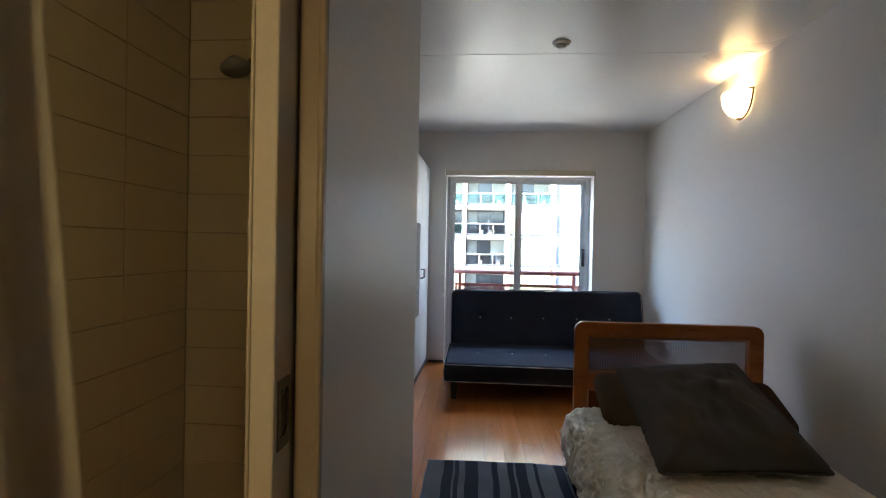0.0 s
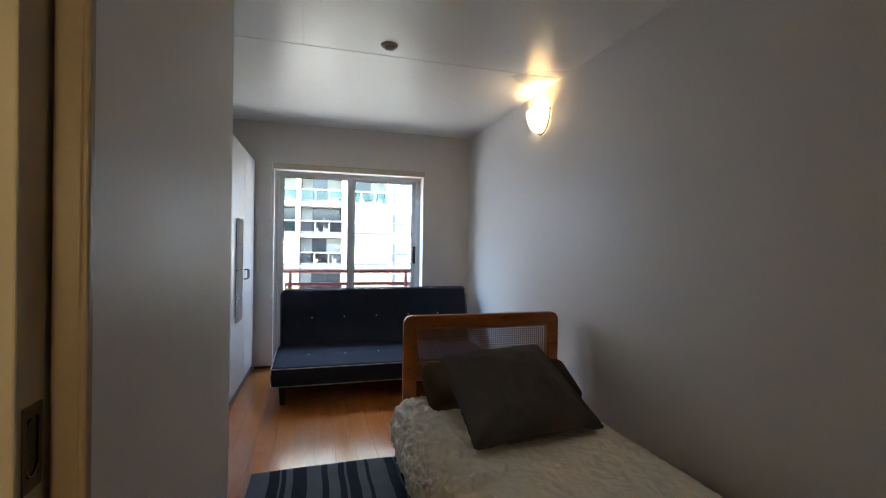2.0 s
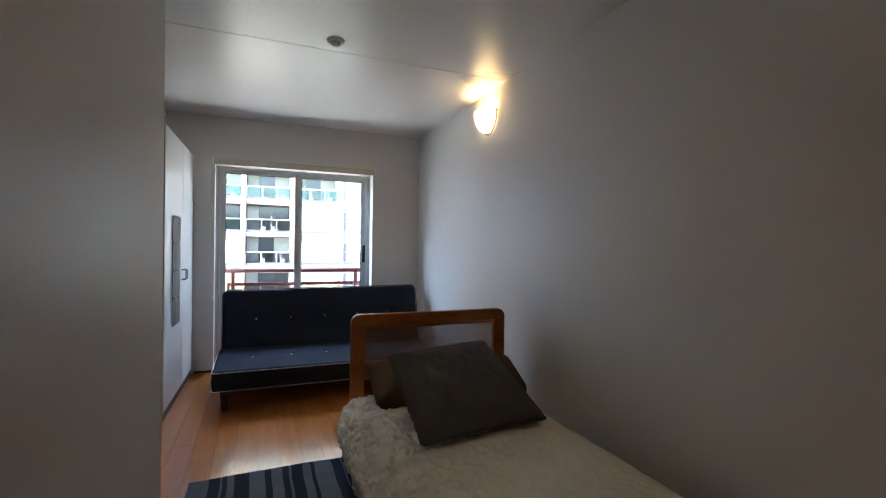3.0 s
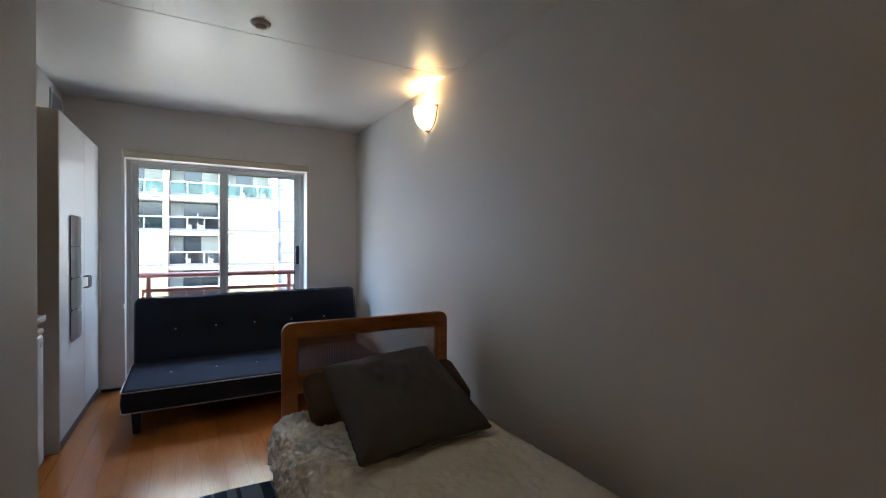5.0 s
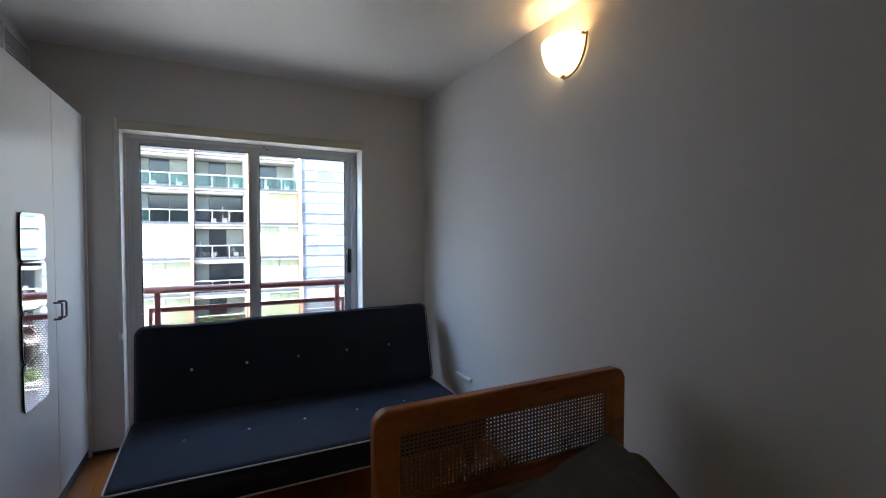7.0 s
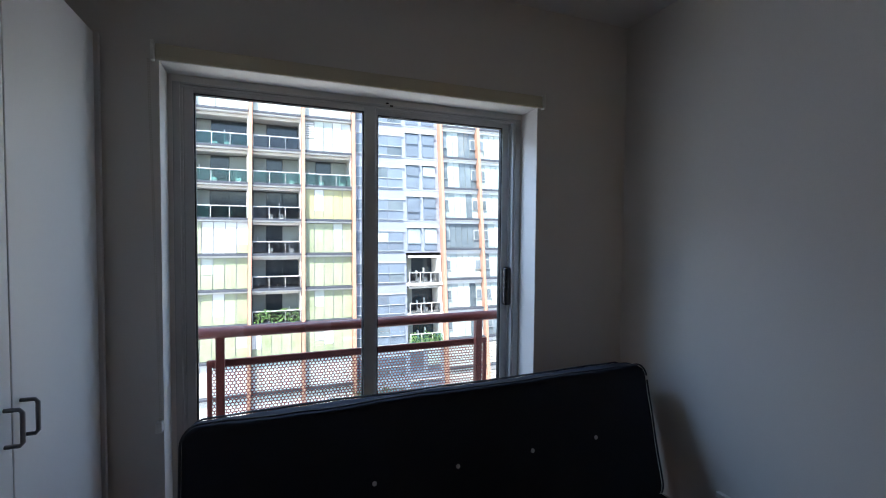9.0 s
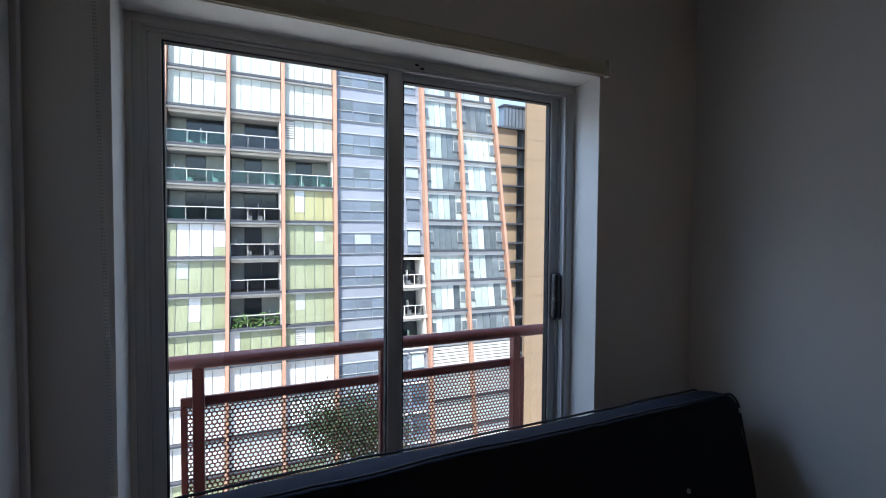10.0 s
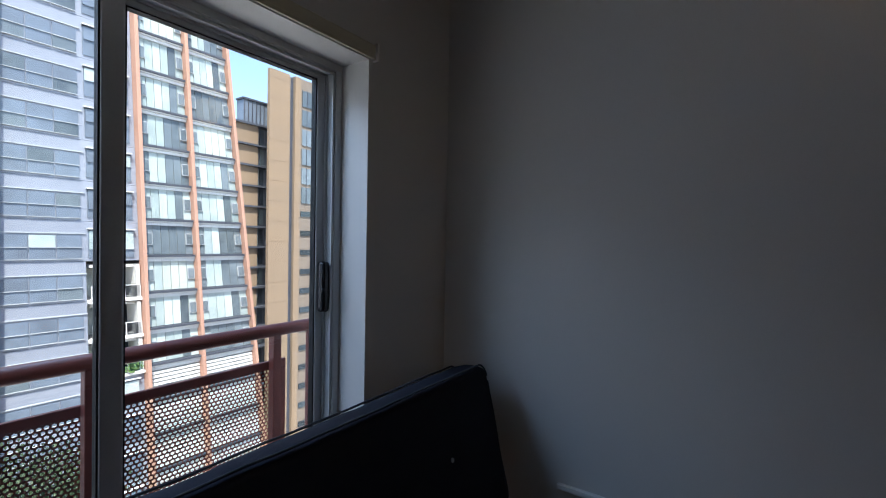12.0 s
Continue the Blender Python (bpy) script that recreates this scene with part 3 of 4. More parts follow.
# brown pillow against the headboard and a grey cushion leaning over it
bm = pad(1.0, 0.36, 0.15, 0.07, 0.14, Matrix.Translation((1.175, 2.515, 0.463)) @ Matrix.Rotation(radians(1.5), 4, 'Y') @ Matrix.Rotation(radians(-62), 4, 'X'), (), 0.012, 0.01, 40, 24)
tagged(part("pillow", bm, M_BROWN, None, "", True), "long dark brown pillow against the headboard", "pillow")
# the cushion sags between its four corners
bl, br, tl, tr = Vector((0.716, 1.768, 0.418)), Vector((1.445, 1.845, 0.418)), Vector((0.730, 2.420, 0.668)), Vector((1.485, 2.650, 0.662))
ex = ((br - bl) + (tr - tl)).normalized()
ey = ((tl - bl) + (tr - br)).cross(ex).normalized()


def sag(p):
    """From the cushion's own axes, with half sides of 0.36, into the world."""
    a, b = 0.5 + p.x / 0.72, 0.5 + p.z / 0.72
    q = bl.lerp(br, a).lerp(tl.lerp(tr, a), b)
    return q + ey * (p.y - 0.03 * math.sin(math.pi * max(0, min(1, b))) * math.sin(math.pi * max(0, min(1, a))))


cush = thing("cushion", (1.1, 2.2, 0.45), "large dark grey cotton cushion leaning on a brown pillow", "cushion")
bm = pad(0.70, 0.70, 0.15, 0.025, 0.24, Matrix(), (), 0.02, 0.03, 64, 64, 0.025)
for v in bm.verts:
    # soft pulls that run from the lower corners
    v.co.y += 0.006 * math.sin(v.co.x * 38 + v.co.z * 21 + 3 * noise.noise(v.co * 7)) * max(0, 0.1 - v.co.z) if abs(v.co.y) > 0.02 else 0
    v.co = sag(v.co)
part("cover", bm, M_CUSHION, cush, "", True)
# flat stitched border with a frayed outer edge
bm = bmesh.new()
ring = outline(0.694, 0.694, 0.025, 0, Matrix(), 4)
inner, outer = [], []
for a, b in zip(ring, ring[1:]):
    k = max(1, int((b - a).length / 0.012))
    for q in range(k):
        p = a.lerp(b, q / k)
        p = Vector((p.x * (1 - 0.025 * (1 - (p.z / 0.35) ** 2)), 0, p.z * (1 - 0.025 * (1 - (p.x / 0.35) ** 2))))
        d = p.normalized()
        f = 0.010 + 0.007 * noise.noise(p * 60) + (0.006 if p.z < -0.33 else 0.0)
        inner.append(bm.verts.new(sag(p)))
        outer.append(bm.verts.new(sag(p + d * f) + ey * 0.004 * noise.noise(p * 31)))
for k in range(len(inner)):
    n_ = (k + 1) % len(inner)
    bm.faces.new((inner[k], inner[n_], outer[n_], outer[k]))
border = part("border", bm, M_CUSHION, cush, "frayed stitched edge", True)
s4 = border.modifiers.new("thickness", 'SOLIDIFY')
s4.thickness, s4.offset = 0.005, 0

# ---- rug ----
stripes = [(0.10, 0), (0.055, 1), (0.012, 0), (0.024, 1), (0.036, 0), (0.075, 1), (0.08, 0), (0.034, 1), (0.058, 0), (0.034, 1), (0.014, 0), (0.06, 1), (0.045, 0), (0.02, 1)]
xs, cols = [-0.285], []
while xs[-1] < 0.72:
    w, c = stripes[len(cols) % len(stripes)]
    xs.append(xs[-1] + w)
    cols.append(c)
bm = bmesh.new()
NR = 60
ys = [0.95 + (2.665 - 0.95) * j / NR for j in range(NR + 1)]
top = [[bm.verts.new((x + 0.002 * math.sin(y * 21 + x * 9), y + (0.008 * math.sin(x * 5) if j in (0, NR) else 0), 0.010 + 0.0012 * math.sin(y * 8 + x * 17))) for j, y in enumerate(ys)] for x in xs]
low = [[bm.verts.new((v.co.x, v.co.y, 0.0)) for v in q] for q in top]
for i in range(len(xs) - 1):
    for j in range(NR):
        f = bm.faces.new((top[i][j], top[i + 1][j], top[i + 1][j + 1], top[i][j + 1]))
        f.material_index = cols[i]
    for j in (0, NR):
        bm.faces.new((top[i][j], top[i + 1][j], low[i + 1][j], low[i][j])).material_index = cols[i]
for i in (0, len(xs) - 1):
    for j in range(NR):
        bm.faces.new((top[i][j], top[i][j + 1], low[i][j + 1], low[i][j])).material_index = cols[min(i, len(cols) - 1)]
rug = part("rug", bm, [M_RUG_L, M_RUG_D], None)
tagged(rug, "grey and navy striped flat-woven rug on the floor", "rug")

# ---- wardrobe ----
ward = thing("wardrobe", (-0.578, 3.68, 0), "tall white melamine wardrobe with two doors and mirror tiles", "wardrobe", own=True)
ward.rotation_euler = (0, 0, radians(-1.3))
WL, WD, WH = 1.30, 0.58, 2.165
part("body", box(-WD, -0.022, 0.018, WL - 0.014, 0.075, WH, 0.002), M_WARD, ward)
part("side_panel", box(-WD, -0.002, 0.0, 0.0175, 0.0, WH, 0.002), M_WARDSIDE, ward, "aged cream side panel")
part("plinth", box(-WD + 0.02, -0.004, 0.018, WL - 0.014, 0.0, 0.074), M_PLINTH, ward, "dark plinth")
dl = part("door", box(-0.020, 0.0, 0.019, 0.725, 0.06, WH - 0.002, 0.003), M_WARD, ward)
dr = part("door", box(-0.020, 0.0, 0.729, WL - 0.016, 0.06, WH - 0.002, 0.003), M_WARD, ward)
for par, y, o in ((dl, 0.692, 1), (dr, 0.764, -1)):
    bm = bmesh.new()
    tube(bm, [(0.0, y, 0.985), (0.028, y, 0.985), (0.034, y, 0.992), (0.034, y, 1.063), (0.028, y, 1.07), (0.0, y, 1.07)], 0.0052, 8)
    h_ = part("handle", bm, M_HANDLE, par, "grey bow handle", True)
for k in range(4):
    z0 = 0.645 + 0.2185 * k
    bm = bmesh.new()
    m = Matrix.Translation((0.009, 0.405, z0 + 0.108)) @ Matrix.Rotation(radians(89.5), 4, 'Z') @ Matrix.Rotation(radians(0.5 * (k % 2) - 0.25), 4, 'X')
    pts = outline(0.29, 0.214, 0.03, 0.0, m, 5)[:-1]
    f = bm.faces.new([bm.verts.new(p) for p in pts])
    r = bmesh.ops.extrude_face_region(bm, geom=[f])
    for v in [g for g in r["geom"] if isinstance(g, bmesh.types.BMVert)]:
        v.co.x += 0.003
    part("mirror_tile", bm, M_MIRROR, dl, "rounded mirror tile")
    bm = bmesh.new()
    m2 = m @ Matrix.Translation((0, 0.0026, 0))
    f = bm.faces.new([bm.verts.new(p) for p in outline(0.298, 0.2175, 0.032, 0.0, m2, 5)[:-1]])
    r = bmesh.ops.extrude_face_region(bm, geom=[f])
    for v in [g for g in r["geom"] if isinstance(g, bmesh.types.BMVert)]:
        v.co.x += 0.0022
    part("mirror_edge", bm, M_BLACK, dl, "black mirror edge")
part("scribe_strip", box(-0.10, 0.012, WL - 0.012, WL + 0.008, 0.0, WH, 0.002), M_WARD, ward)
part("door_edge", box(-0.0195, -0.0005, 0.0005, 0.0185, 0.06, WH - 0.002, 0.001), M_WARDSIDE, ward)

# vent on the bulkhead
vent = thing("wall_vent", (-0.80, 4.76, 2.44), "grey louvred ventilation grille on the bulkhead", "vent")
bm = bmesh.new()
VY0, VY1, VZ0, VZ1 = 4.57, 4.96, 2.33, 2.53
for c in ((VY0, VY1, VZ0, VZ0 + .02), (VY0, VY1, VZ1 - .02, VZ1), (VY0, VY0 + .02, VZ0 + .02, VZ1 - .02), (VY1 - .02, VY1, VZ0 + .02, VZ1 - .02)):
    bx(bm, -0.799, -0.785, *c, 0.002)
part("frame", bm, M_PLASTIC, vent)
part("backing", box(-0.799, -0.797, VY0 + .02, VY1 - .02, VZ0 + .02, VZ1 - .02), M_BLACK, vent)
for k in range(8):
    z = VZ0 + 0.026 + k * 0.0195
    part("slat", prism(bmesh.new(), -0.796, -0.788, z, -0.796, -0.788, z + 0.012, VY0 + 0.021, VY1 - 0.021), M_VENT, vent)

# ---- kitchenette ----
fr = thing("bar_fridge", (-0.85, 3.17, 0), "small white bar fridge with a yellowed top trim", "fridge")
part("body", box(-1.15, -0.655, 2.90, 3.425, 0.03, 0.80, 0.012, 3), M_FRIDGE, fr)
fd = part("door", box(-0.650, -0.600, 2.90, 3.425, 0.06, 0.80, 0.016, 3), M_FRIDGE, fr)
part("top_trim", box(-1.15, -0.598, 2.898, 3.427, 0.803, 0.838, 0.012, 3), M_YELLOWED, fr, "yellowed plastic top trim")
part("door_label", box(-0.5995, -0.5985, 3.34, 3.41, 0.735, 0.765), M_VENT, fd)
part("door_badge", box(-0.5995, -0.5985, 2.98, 3.01, 0.62, 0.68), M_BLACK, fd)
for x in (-1.1, -0.66):
    for y in (2.95, 3.38):
        bm = bmesh.new()
        disc(bm, (x, y, 0), 0.018, 0.03, 12)
        part("foot", bm, M_BLACK, fr)
bench = thing("benchtop", (-0.85, 2.7, 0.88), "grey laminate kitchenette benchtop above the fridge", "benchtop")
part("top", box(-1.198, -0.598, YB + 0.002, 3.47, 0.872, 0.905, 0.004), M_BENCH, bench)
part("side_support", box(-1.198, -0.64, 3.432, 3.45, 0.0, 0.871, 0.002), M_WARD, bench)
part("cabinet_front", box(-1.198, -0.62, YB + 0.002, 2.88, 0.08, 0.871, 0.003), M_WARD, bench)
part("cabinet_plinth", box(-1.198, -0.66, YB + 0.002, 2.88, 0.0, 0.079), M_PLINTH, bench)
mw = thing("microwave_oven", (-0.85, 3.2, 0.905), "brushed steel microwave oven on the benchtop", "microwave")
part("body", box(-1.02, -0.655, 2.96, 3.445, 0.917, 1.195, 0.006), M_STEEL, mw)
mdoor = part("door", box(-0.654, -0.635, 2.96, 3.33, 0.917, 1.195, 0.004), M_STEEL, mw)
part("door_window", box(-0.6355, -0.632, 2.99, 3.325, 0.965, 1.165, 0.002), M_BLACK, mdoor, "dark door glass")
ctl = part("control_panel", box(-0.654, -0.636, 3.333, 3.445, 0.917, 1.195, 0.004), M_BLACK, mw, "black control panel")
for i in range(3):
    for j in range(4):
        part("button", box(-0.6365, -0.6345, 3.348 + i * 0.028, 3.368 + i * 0.028, 0.96 + j * 0.035, 0.98 + j * 0.035, 0.001, 1), M_VENT, ctl)
for x in (-0.98, -0.69):
    for y in (3.0, 3.40):
        bm = bmesh.new()
        disc(bm, (x, y, 0.905), 0.015, 0.013, 12)
        part("foot", bm, M_BLACK, mw)
oven = thing("sandwich_press", (-0.85, 3.2, 1.195), "silver sandwich press with a black handle on the microwave", "sandwich press")
part("lower_plate", box(-0.95, -0.66, 3.02, 3.40, 1.203, 1.235, 0.008), M_BLACK, oven)
part("lid", box(-0.96, -0.645, 3.01, 3.41, 1.238, 1.292, 0.012, 3), M_STEEL, oven)
bm = bmesh.new()
disc(bm, (-0.66, 3.411, 1.272), 0.022, 0.045, 16, 'y', 0.019)
part("knob", bm, M_BLACK, oven, "black knob", True)
for x in (-0.93, -0.68):
    for y in (3.05, 3.37):
        part("foot", box(x - 0.012, x + 0.012, y - 0.012, y + 0.012, 1.1952, 1.203), M_BLACK, oven)

# ---- wall lamp ----
LYC, LZT, LR, LD, LH = 3.240, 2.418, 0.138, 0.115, 0.170
lamp = thing("wall_lamp", (XR, LYC, 2.35), "lit frosted glass uplighter bowl with brass strap on the wall", "wall lamp")
bm = bmesh.new()
grid = []
for i in range(13):
    v = math.pi / 2 * i / 12
    row = []
    for j in range(25):
        a = math.pi * j / 24
        r = math.cos(v) ** 0.8
        row.append(bm.verts.new((XR - 0.006 - LD * r * math.sin(a), LYC + LR * r * math.cos(a), LZT - LH * math.sin(v))))
    grid.append(row)
for q, w in zip(grid, grid[1:]):
    for j in range(24):
        bm.faces.new((q[j], q[j + 1], w[j + 1], w[j]))
bmesh.ops.remove_doubles(bm, verts=bm.verts, dist=0.0005)
sh = part("shade", bm, M_SHADE, lamp, "glowing frosted glass bowl", True)
s2 = sh.modifiers.new("thickness", 'SOLIDIFY')
s2.thickness, s2.offset = 0.004, -1
bm = bmesh.new()
tube(bm, [(XR - 0.016, LYC - (LR + 0.02) * math.cos(a) ** 0.8, LZT - 0.008 - (LH + 0.014) * math.sin(a)) for a in [math.pi / 2 * k / 14 for k in range(15)]], 0.006, 6)
part("strap", bm, M_BRASS, lamp, "brass strap", True)
for y, z in ((LYC - LR - 0.004, LZT - 0.012), (LYC + LR + 0.004, LZT - 0.012)):
    part("clip", box(XR - 0.035, XR, y - 0.006, y + 0.006, z - 0.006, z + 0.006, 0.002), M_BRASS, lamp)
part("clip", box(XR - 0.03, XR, LYC - 0.012, LYC + 0.012, LZT - LH - 0.018, LZT - LH - 0.004, 0.002), M_BRASS, lamp)
part("back_plate", box(XR - 0.006, XR, LYC - 0.05, LYC + 0.05, LZT - 0.15, LZT - 0.03, 0.002), M_BRASS, lamp)

# smoke alarm
al = thing("smoke_alarm", (0.486, 2.80, ZC), "round white smoke alarm on the ceiling", "smoke alarm")
bm = bmesh.new()
disc(bm, (0.486, 2.80, ZC - 0.016), 0.048, 0.016, 32, 'z', 0.056)
part("base", bm, M_PLASTIC, al, "", True)
bm = bmesh.new()
disc(bm, (0.486, 2.80, ZC - 0.022), 0.034, 0.0058, 32)
part("ring", bm, M_VENT, al, "grey slotted ring")
bm = bmesh.new()
disc(bm, (0.486, 2.80, ZC - 0.036), 0.019, 0.0118, 24, 'z', 0.026)
part("cap", bm, M_PLASTIC, al, "", True)

# low trunking on the wall behind the sofa
ct = part("cable_trunking", box(XR - 0.022, XR - 0.0005, 4.18, 4.40, 0.362, 0.384, 0.003), M_PLASTIC, None)
tagged(ct, "short white plastic cable trunking on the wall", "cable trunking")

# ---- bathroom ----
# fixture added for the fill bulb, its place assumed
bl_ = thing("bathroom_fill_lamp", (-0.47, -0.59, 1.45), "unseen round white lamp added to light the bathroom", "wall lamp")
bm = bmesh.new()
disc(bm, (-0.47, -0.5995, 1.45), 0.07, 0.03, 24, 'y')
part("mount", bm, M_PLASTIC, bl_)
bath_w = setting("wall_bath_west", box(-1.2, -1.098, -0.6, YT - 0.1, 0, ZC), M_GROUT, "cream tiled bathroom wall")
bath_n = setting("wall_bath_north", box(-1.098, XB - 0.121, YT - 0.1, YT - 0.08, 0, ZC), M_GROUT, "cream tiled shower end wall")
setting("wall_bath_south", box(-1.2, XB - 0.12, -0.62, -0.6, 0, ZC), M_WALL, "plain bathroom wall")
cur = thing("shower_curtain", (-0.55, 0.45, 0), "pale cream shower curtain drawn to one side", "shower curtain")
bm = bmesh.new()
rows = []
for j in range(41):
    z = 0.10 + 1.98 * j / 40
    row = []
    for i in range(91):
        u = i / 90
        y = 0.02 + (0.515 + 0.105 * max(0.0, 1.62 - z)) * u
        row.append(bm.verts.new((-0.62 + 0.022 * math.sin(u * 26) * (0.6 + 0.4 * math.sin(u * 7 + j * 0.05)) - 0.04 * u, y, z)))
    rows.append(row)
for q, w in zip(rows, rows[1:]):
    for i in range(90):
        bm.faces.new((q[i], q[i + 1], w[i + 1], w[i]))
cl = part("cloth", bm, M_CURTAIN, cur, "", True)
s3 = cl.modifiers.new("thickness", 'SOLIDIFY')
s3.thickness = 0.002
bm = bmesh.new()
tube(bm, [(-0.64, -0.6, 2.115), (-0.64, YT - 0.101, 2.115)], 0.012, 12)
rod = part("curtain_rod", bm, M_PLASTIC, None, "", True)
tagged(rod, "white shower curtain rod between the walls", "curtain rod")
for i in range(8):
    bm = bmesh.new()
    c = Vector((-0.64, 0.03 + i * 0.06, 2.103))
    tube(bm, [c + Vector((0.024 * math.sin(a), 0, 0.026 * math.cos(a))) for a in [math.tau * k / 14 for k in range(15)]], 0.003, 6)
    part("curtain_ring", bm, M_PLASTIC, cur, "", True)
shw = thing("shower", (-0.6, YT - 0.1, 1.95), "dark chrome shower head on a wall arm", "shower head")
bm = bmesh.new()
tube(bm, [(-0.70, YT - 0.1, 1.92), (-0.705, YT - 0.18, 1.945), (-0.72, YT - 0.26, 1.92), (-0.74, YT - 0.33, 1.88)], 0.010, 10)
part("arm", bm, M_CHROME, shw, "", True)
bm = bmesh.new()
bmesh.ops.create_cone(bm, cap_ends=True, segments=24, radius1=0.047, radius2=0.018, depth=0.034, matrix=Matrix.Translation((-0.775, YT - 0.36, 1.862)) @ Matrix.Rotation(radians(-12), 4, 'X') @ Matrix.Rotation(radians(-20), 4, 'Y'))
part("rose", bm, M_HANDLE, shw, "", True)
bm = bmesh.new()
disc(bm, (-0.70, YT - 0.112, 1.92), 0.03, 0.012, 20, 'y')
part("flange", bm, M_CHROME, shw)

# ---- balcony ----
RY, RZ = 5.434, 1.0
setting("balcony_slab", box(-1.6, 1.42, YW + 0.25, 5.60, -0.22, -0.02), M_CONC, "concrete balcony slab")
rail = thing("balcony_railing", (0.4, RY, 0), "oxide-red steel balcony railing with perforated panels", "railing")
bm = bmesh.new()
tube(bm, [(-1.58, RY, RZ), (1.335, RY, RZ), (1.36, RY - 0.012, RZ), (1.368, RY - 0.04, RZ), (1.368, YW + 0.252, RZ)], 0.027, 14)
part("handrail", bm, M_RAIL, rail, "round handrail", True)
for x in (-1.35, -0.207, 0.492, 1.154):
    part("post", box(x - 0.019, x + 0.019, RY - 0.019, RY + 0.019, -0.02, RZ - 0.02, 0.003), M_RAIL, rail)
part("thin_post", box(1.322, 1.340, RY - 0.009, RY + 0.009, -0.02, RZ - 0.02, 0.002), M_RAIL, rail)


def screen(x0, x1):
    """A framed sheet of perforated steel: each hole is cut as a hexagon."""
    z0, z1, y = 0.06, 0.862, RY + 0.022
    bm = bmesh.new()
    bx(bm, x0, x1, y, y + 0.016, z1 - 0.032, z1, 0.002)
    bx(bm, x0, x1, y, y + 0.016, z0, z0 + 0.03, 0.002)
    bx(bm, x0, x0 + 0.022, y, y + 0.016, z0 + 0.031, z1 - 0.033, 0.002)
    bx(bm, x1 - 0.022, x1, y, y + 0.016, z0 + 0.031, z1 - 0.033, 0.002)
    f = part("screen_frame", bm, M_RAIL, rail)
    px, pz, h = 0.0178, 0.0151, 0.0063
    vs, fs = [], []
    nz, nx = int((z1 - z0 - 0.06) / pz), int((x1 - x0 - 0.04) / px)
    for j in range(nz + 1):
        for i in range(nx + 1):
            cx, cz = x0 + 0.022 + px * (i + 0.5 * (j % 2)), z0 + 0.034 + pz * j
            b = len(vs)
            for k in range(6):
                a = radians(60 * k + 30)
                vs.append((cx + px / math.sqrt(3) * math.cos(a), y + 0.007, cz + pz / 1.5 * math.sin(a)))
            for k in range(6):
                a = radians(60 * k + 30)
                vs.append((cx + h * 1.12 * math.cos(a), y + 0.007, cz + h * math.sin(a)))
            fs += [(b + k, b + (k + 1) % 6, b + 6 + (k + 1) % 6, b + 6 + k) for k in range(6)]
    me = bpy.data.meshes.new("perforated_sheet")
    me.from_pydata(vs, [], fs)
    me.materials.append(M_RAIL)
    ob = new("perforated_sheet", me)
    ob.parent = f
    tagged(ob, "perforated steel sheet", kind="stuff")


screen(-0.268, 1.225)

# ---- outside ----
M_GROUND = mat("pale_paved_ground", (0.42, 0.41, 0.39), 0.9, var=0.2, big=0.05, small=4)
M_FIN = mat("terracotta_fin", (0.46, 0.25, 0.17), 0.7, var=0.12, big=0.3, small=6)
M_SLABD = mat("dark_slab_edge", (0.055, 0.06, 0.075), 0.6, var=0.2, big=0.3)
M_SLABL = mat("pale_slab_edge", (0.62, 0.6, 0.56), 0.8, var=0.12, big=0.3, small=5)
M_GREEN = mat("green_tinted_spandrel_glass", (0.33, 0.35, 0.235), 0.3, var=0.35, big=0.5, small=2.5, bump=0, per_object=0.5, col2=(0.22, 0.245, 0.14))
M_YELLOW = mat("yellow_tinted_glass", (0.36, 0.345, 0.2), 0.3, var=0.3, big=0.35, small=2.0, bump=0, per_object=0.8, col2=(0.31, 0.285, 0.115))
M_PALE = mat("pale_green_fritted_glass", (0.5, 0.52, 0.46), 0.35, var=0.2, big=0.35, small=2.0, bump=0, per_object=0.6, col2=(0.36, 0.39, 0.34))
M_WHITEP = mat("white_facade_panel", (0.62, 0.62, 0.6), 0.6, var=0.1, big=0.3, small=4, bump=0)
M_MULL = mat("grey_green_mullion", (0.27, 0.28, 0.26), 0.5)
M_DARKGL = mat("dark_window_glass", (0.035, 0.05, 0.06), 0.12, var=0.5, big=0.4, small=1.5, bump=0, per_object=0.8, col2=(0.008, 0.012, 0.016))
M_BLUEGL = mat("blue_grey_window_glass", (0.17, 0.2, 0.215), 0.12, var=0.5, big=0.4, small=1.2, bump=0, per_object=0.7, col2=(0.03, 0.042, 0.05))
M_SHADEGL = mat("glass_with_white_blind", (0.5, 0.55, 0.51), 0.3, var=0.25, big=0.4, small=1.2, bump=0, per_object=1.0, col2=(0.2, 0.25, 0.24))
M_GREYCLAD = mat("blue_grey_metal_cladding", (0.28, 0.295, 0.335), 0.4, metal=0.1, var=0.15, big=0.3, small=3, bump=0, per_object=0.12)
M_BAYGL = mat("smoky_blue_window_glass", (0.16, 0.195, 0.24), 0.12, var=0.3, big=0.4, small=1.2, bump=0, per_object=0.35, col2=(0.1, 0.115, 0.135))
M_TEALGL = glass_mat("teal_balustrade_glass", (0.42, 0.62, 0.6), 0.03)
M_SMOKEGL = glass_mat("smoky_balustrade_glass", (0.5, 0.52, 0.55), 0.03)
M_BAYFR = mat("grey_casement_frame", (0.4, 0.41, 0.41), 0.5, var=0.1, big=0.5)
M_CURT = mat("pale_curtain", (0.36, 0.38, 0.34), 0.9, var=0.2, big=1, small=3)
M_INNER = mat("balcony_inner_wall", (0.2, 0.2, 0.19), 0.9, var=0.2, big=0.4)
M_SOFFIT = mat("pale_soffit", (0.6, 0.57, 0.52), 0.9, var=0.1)
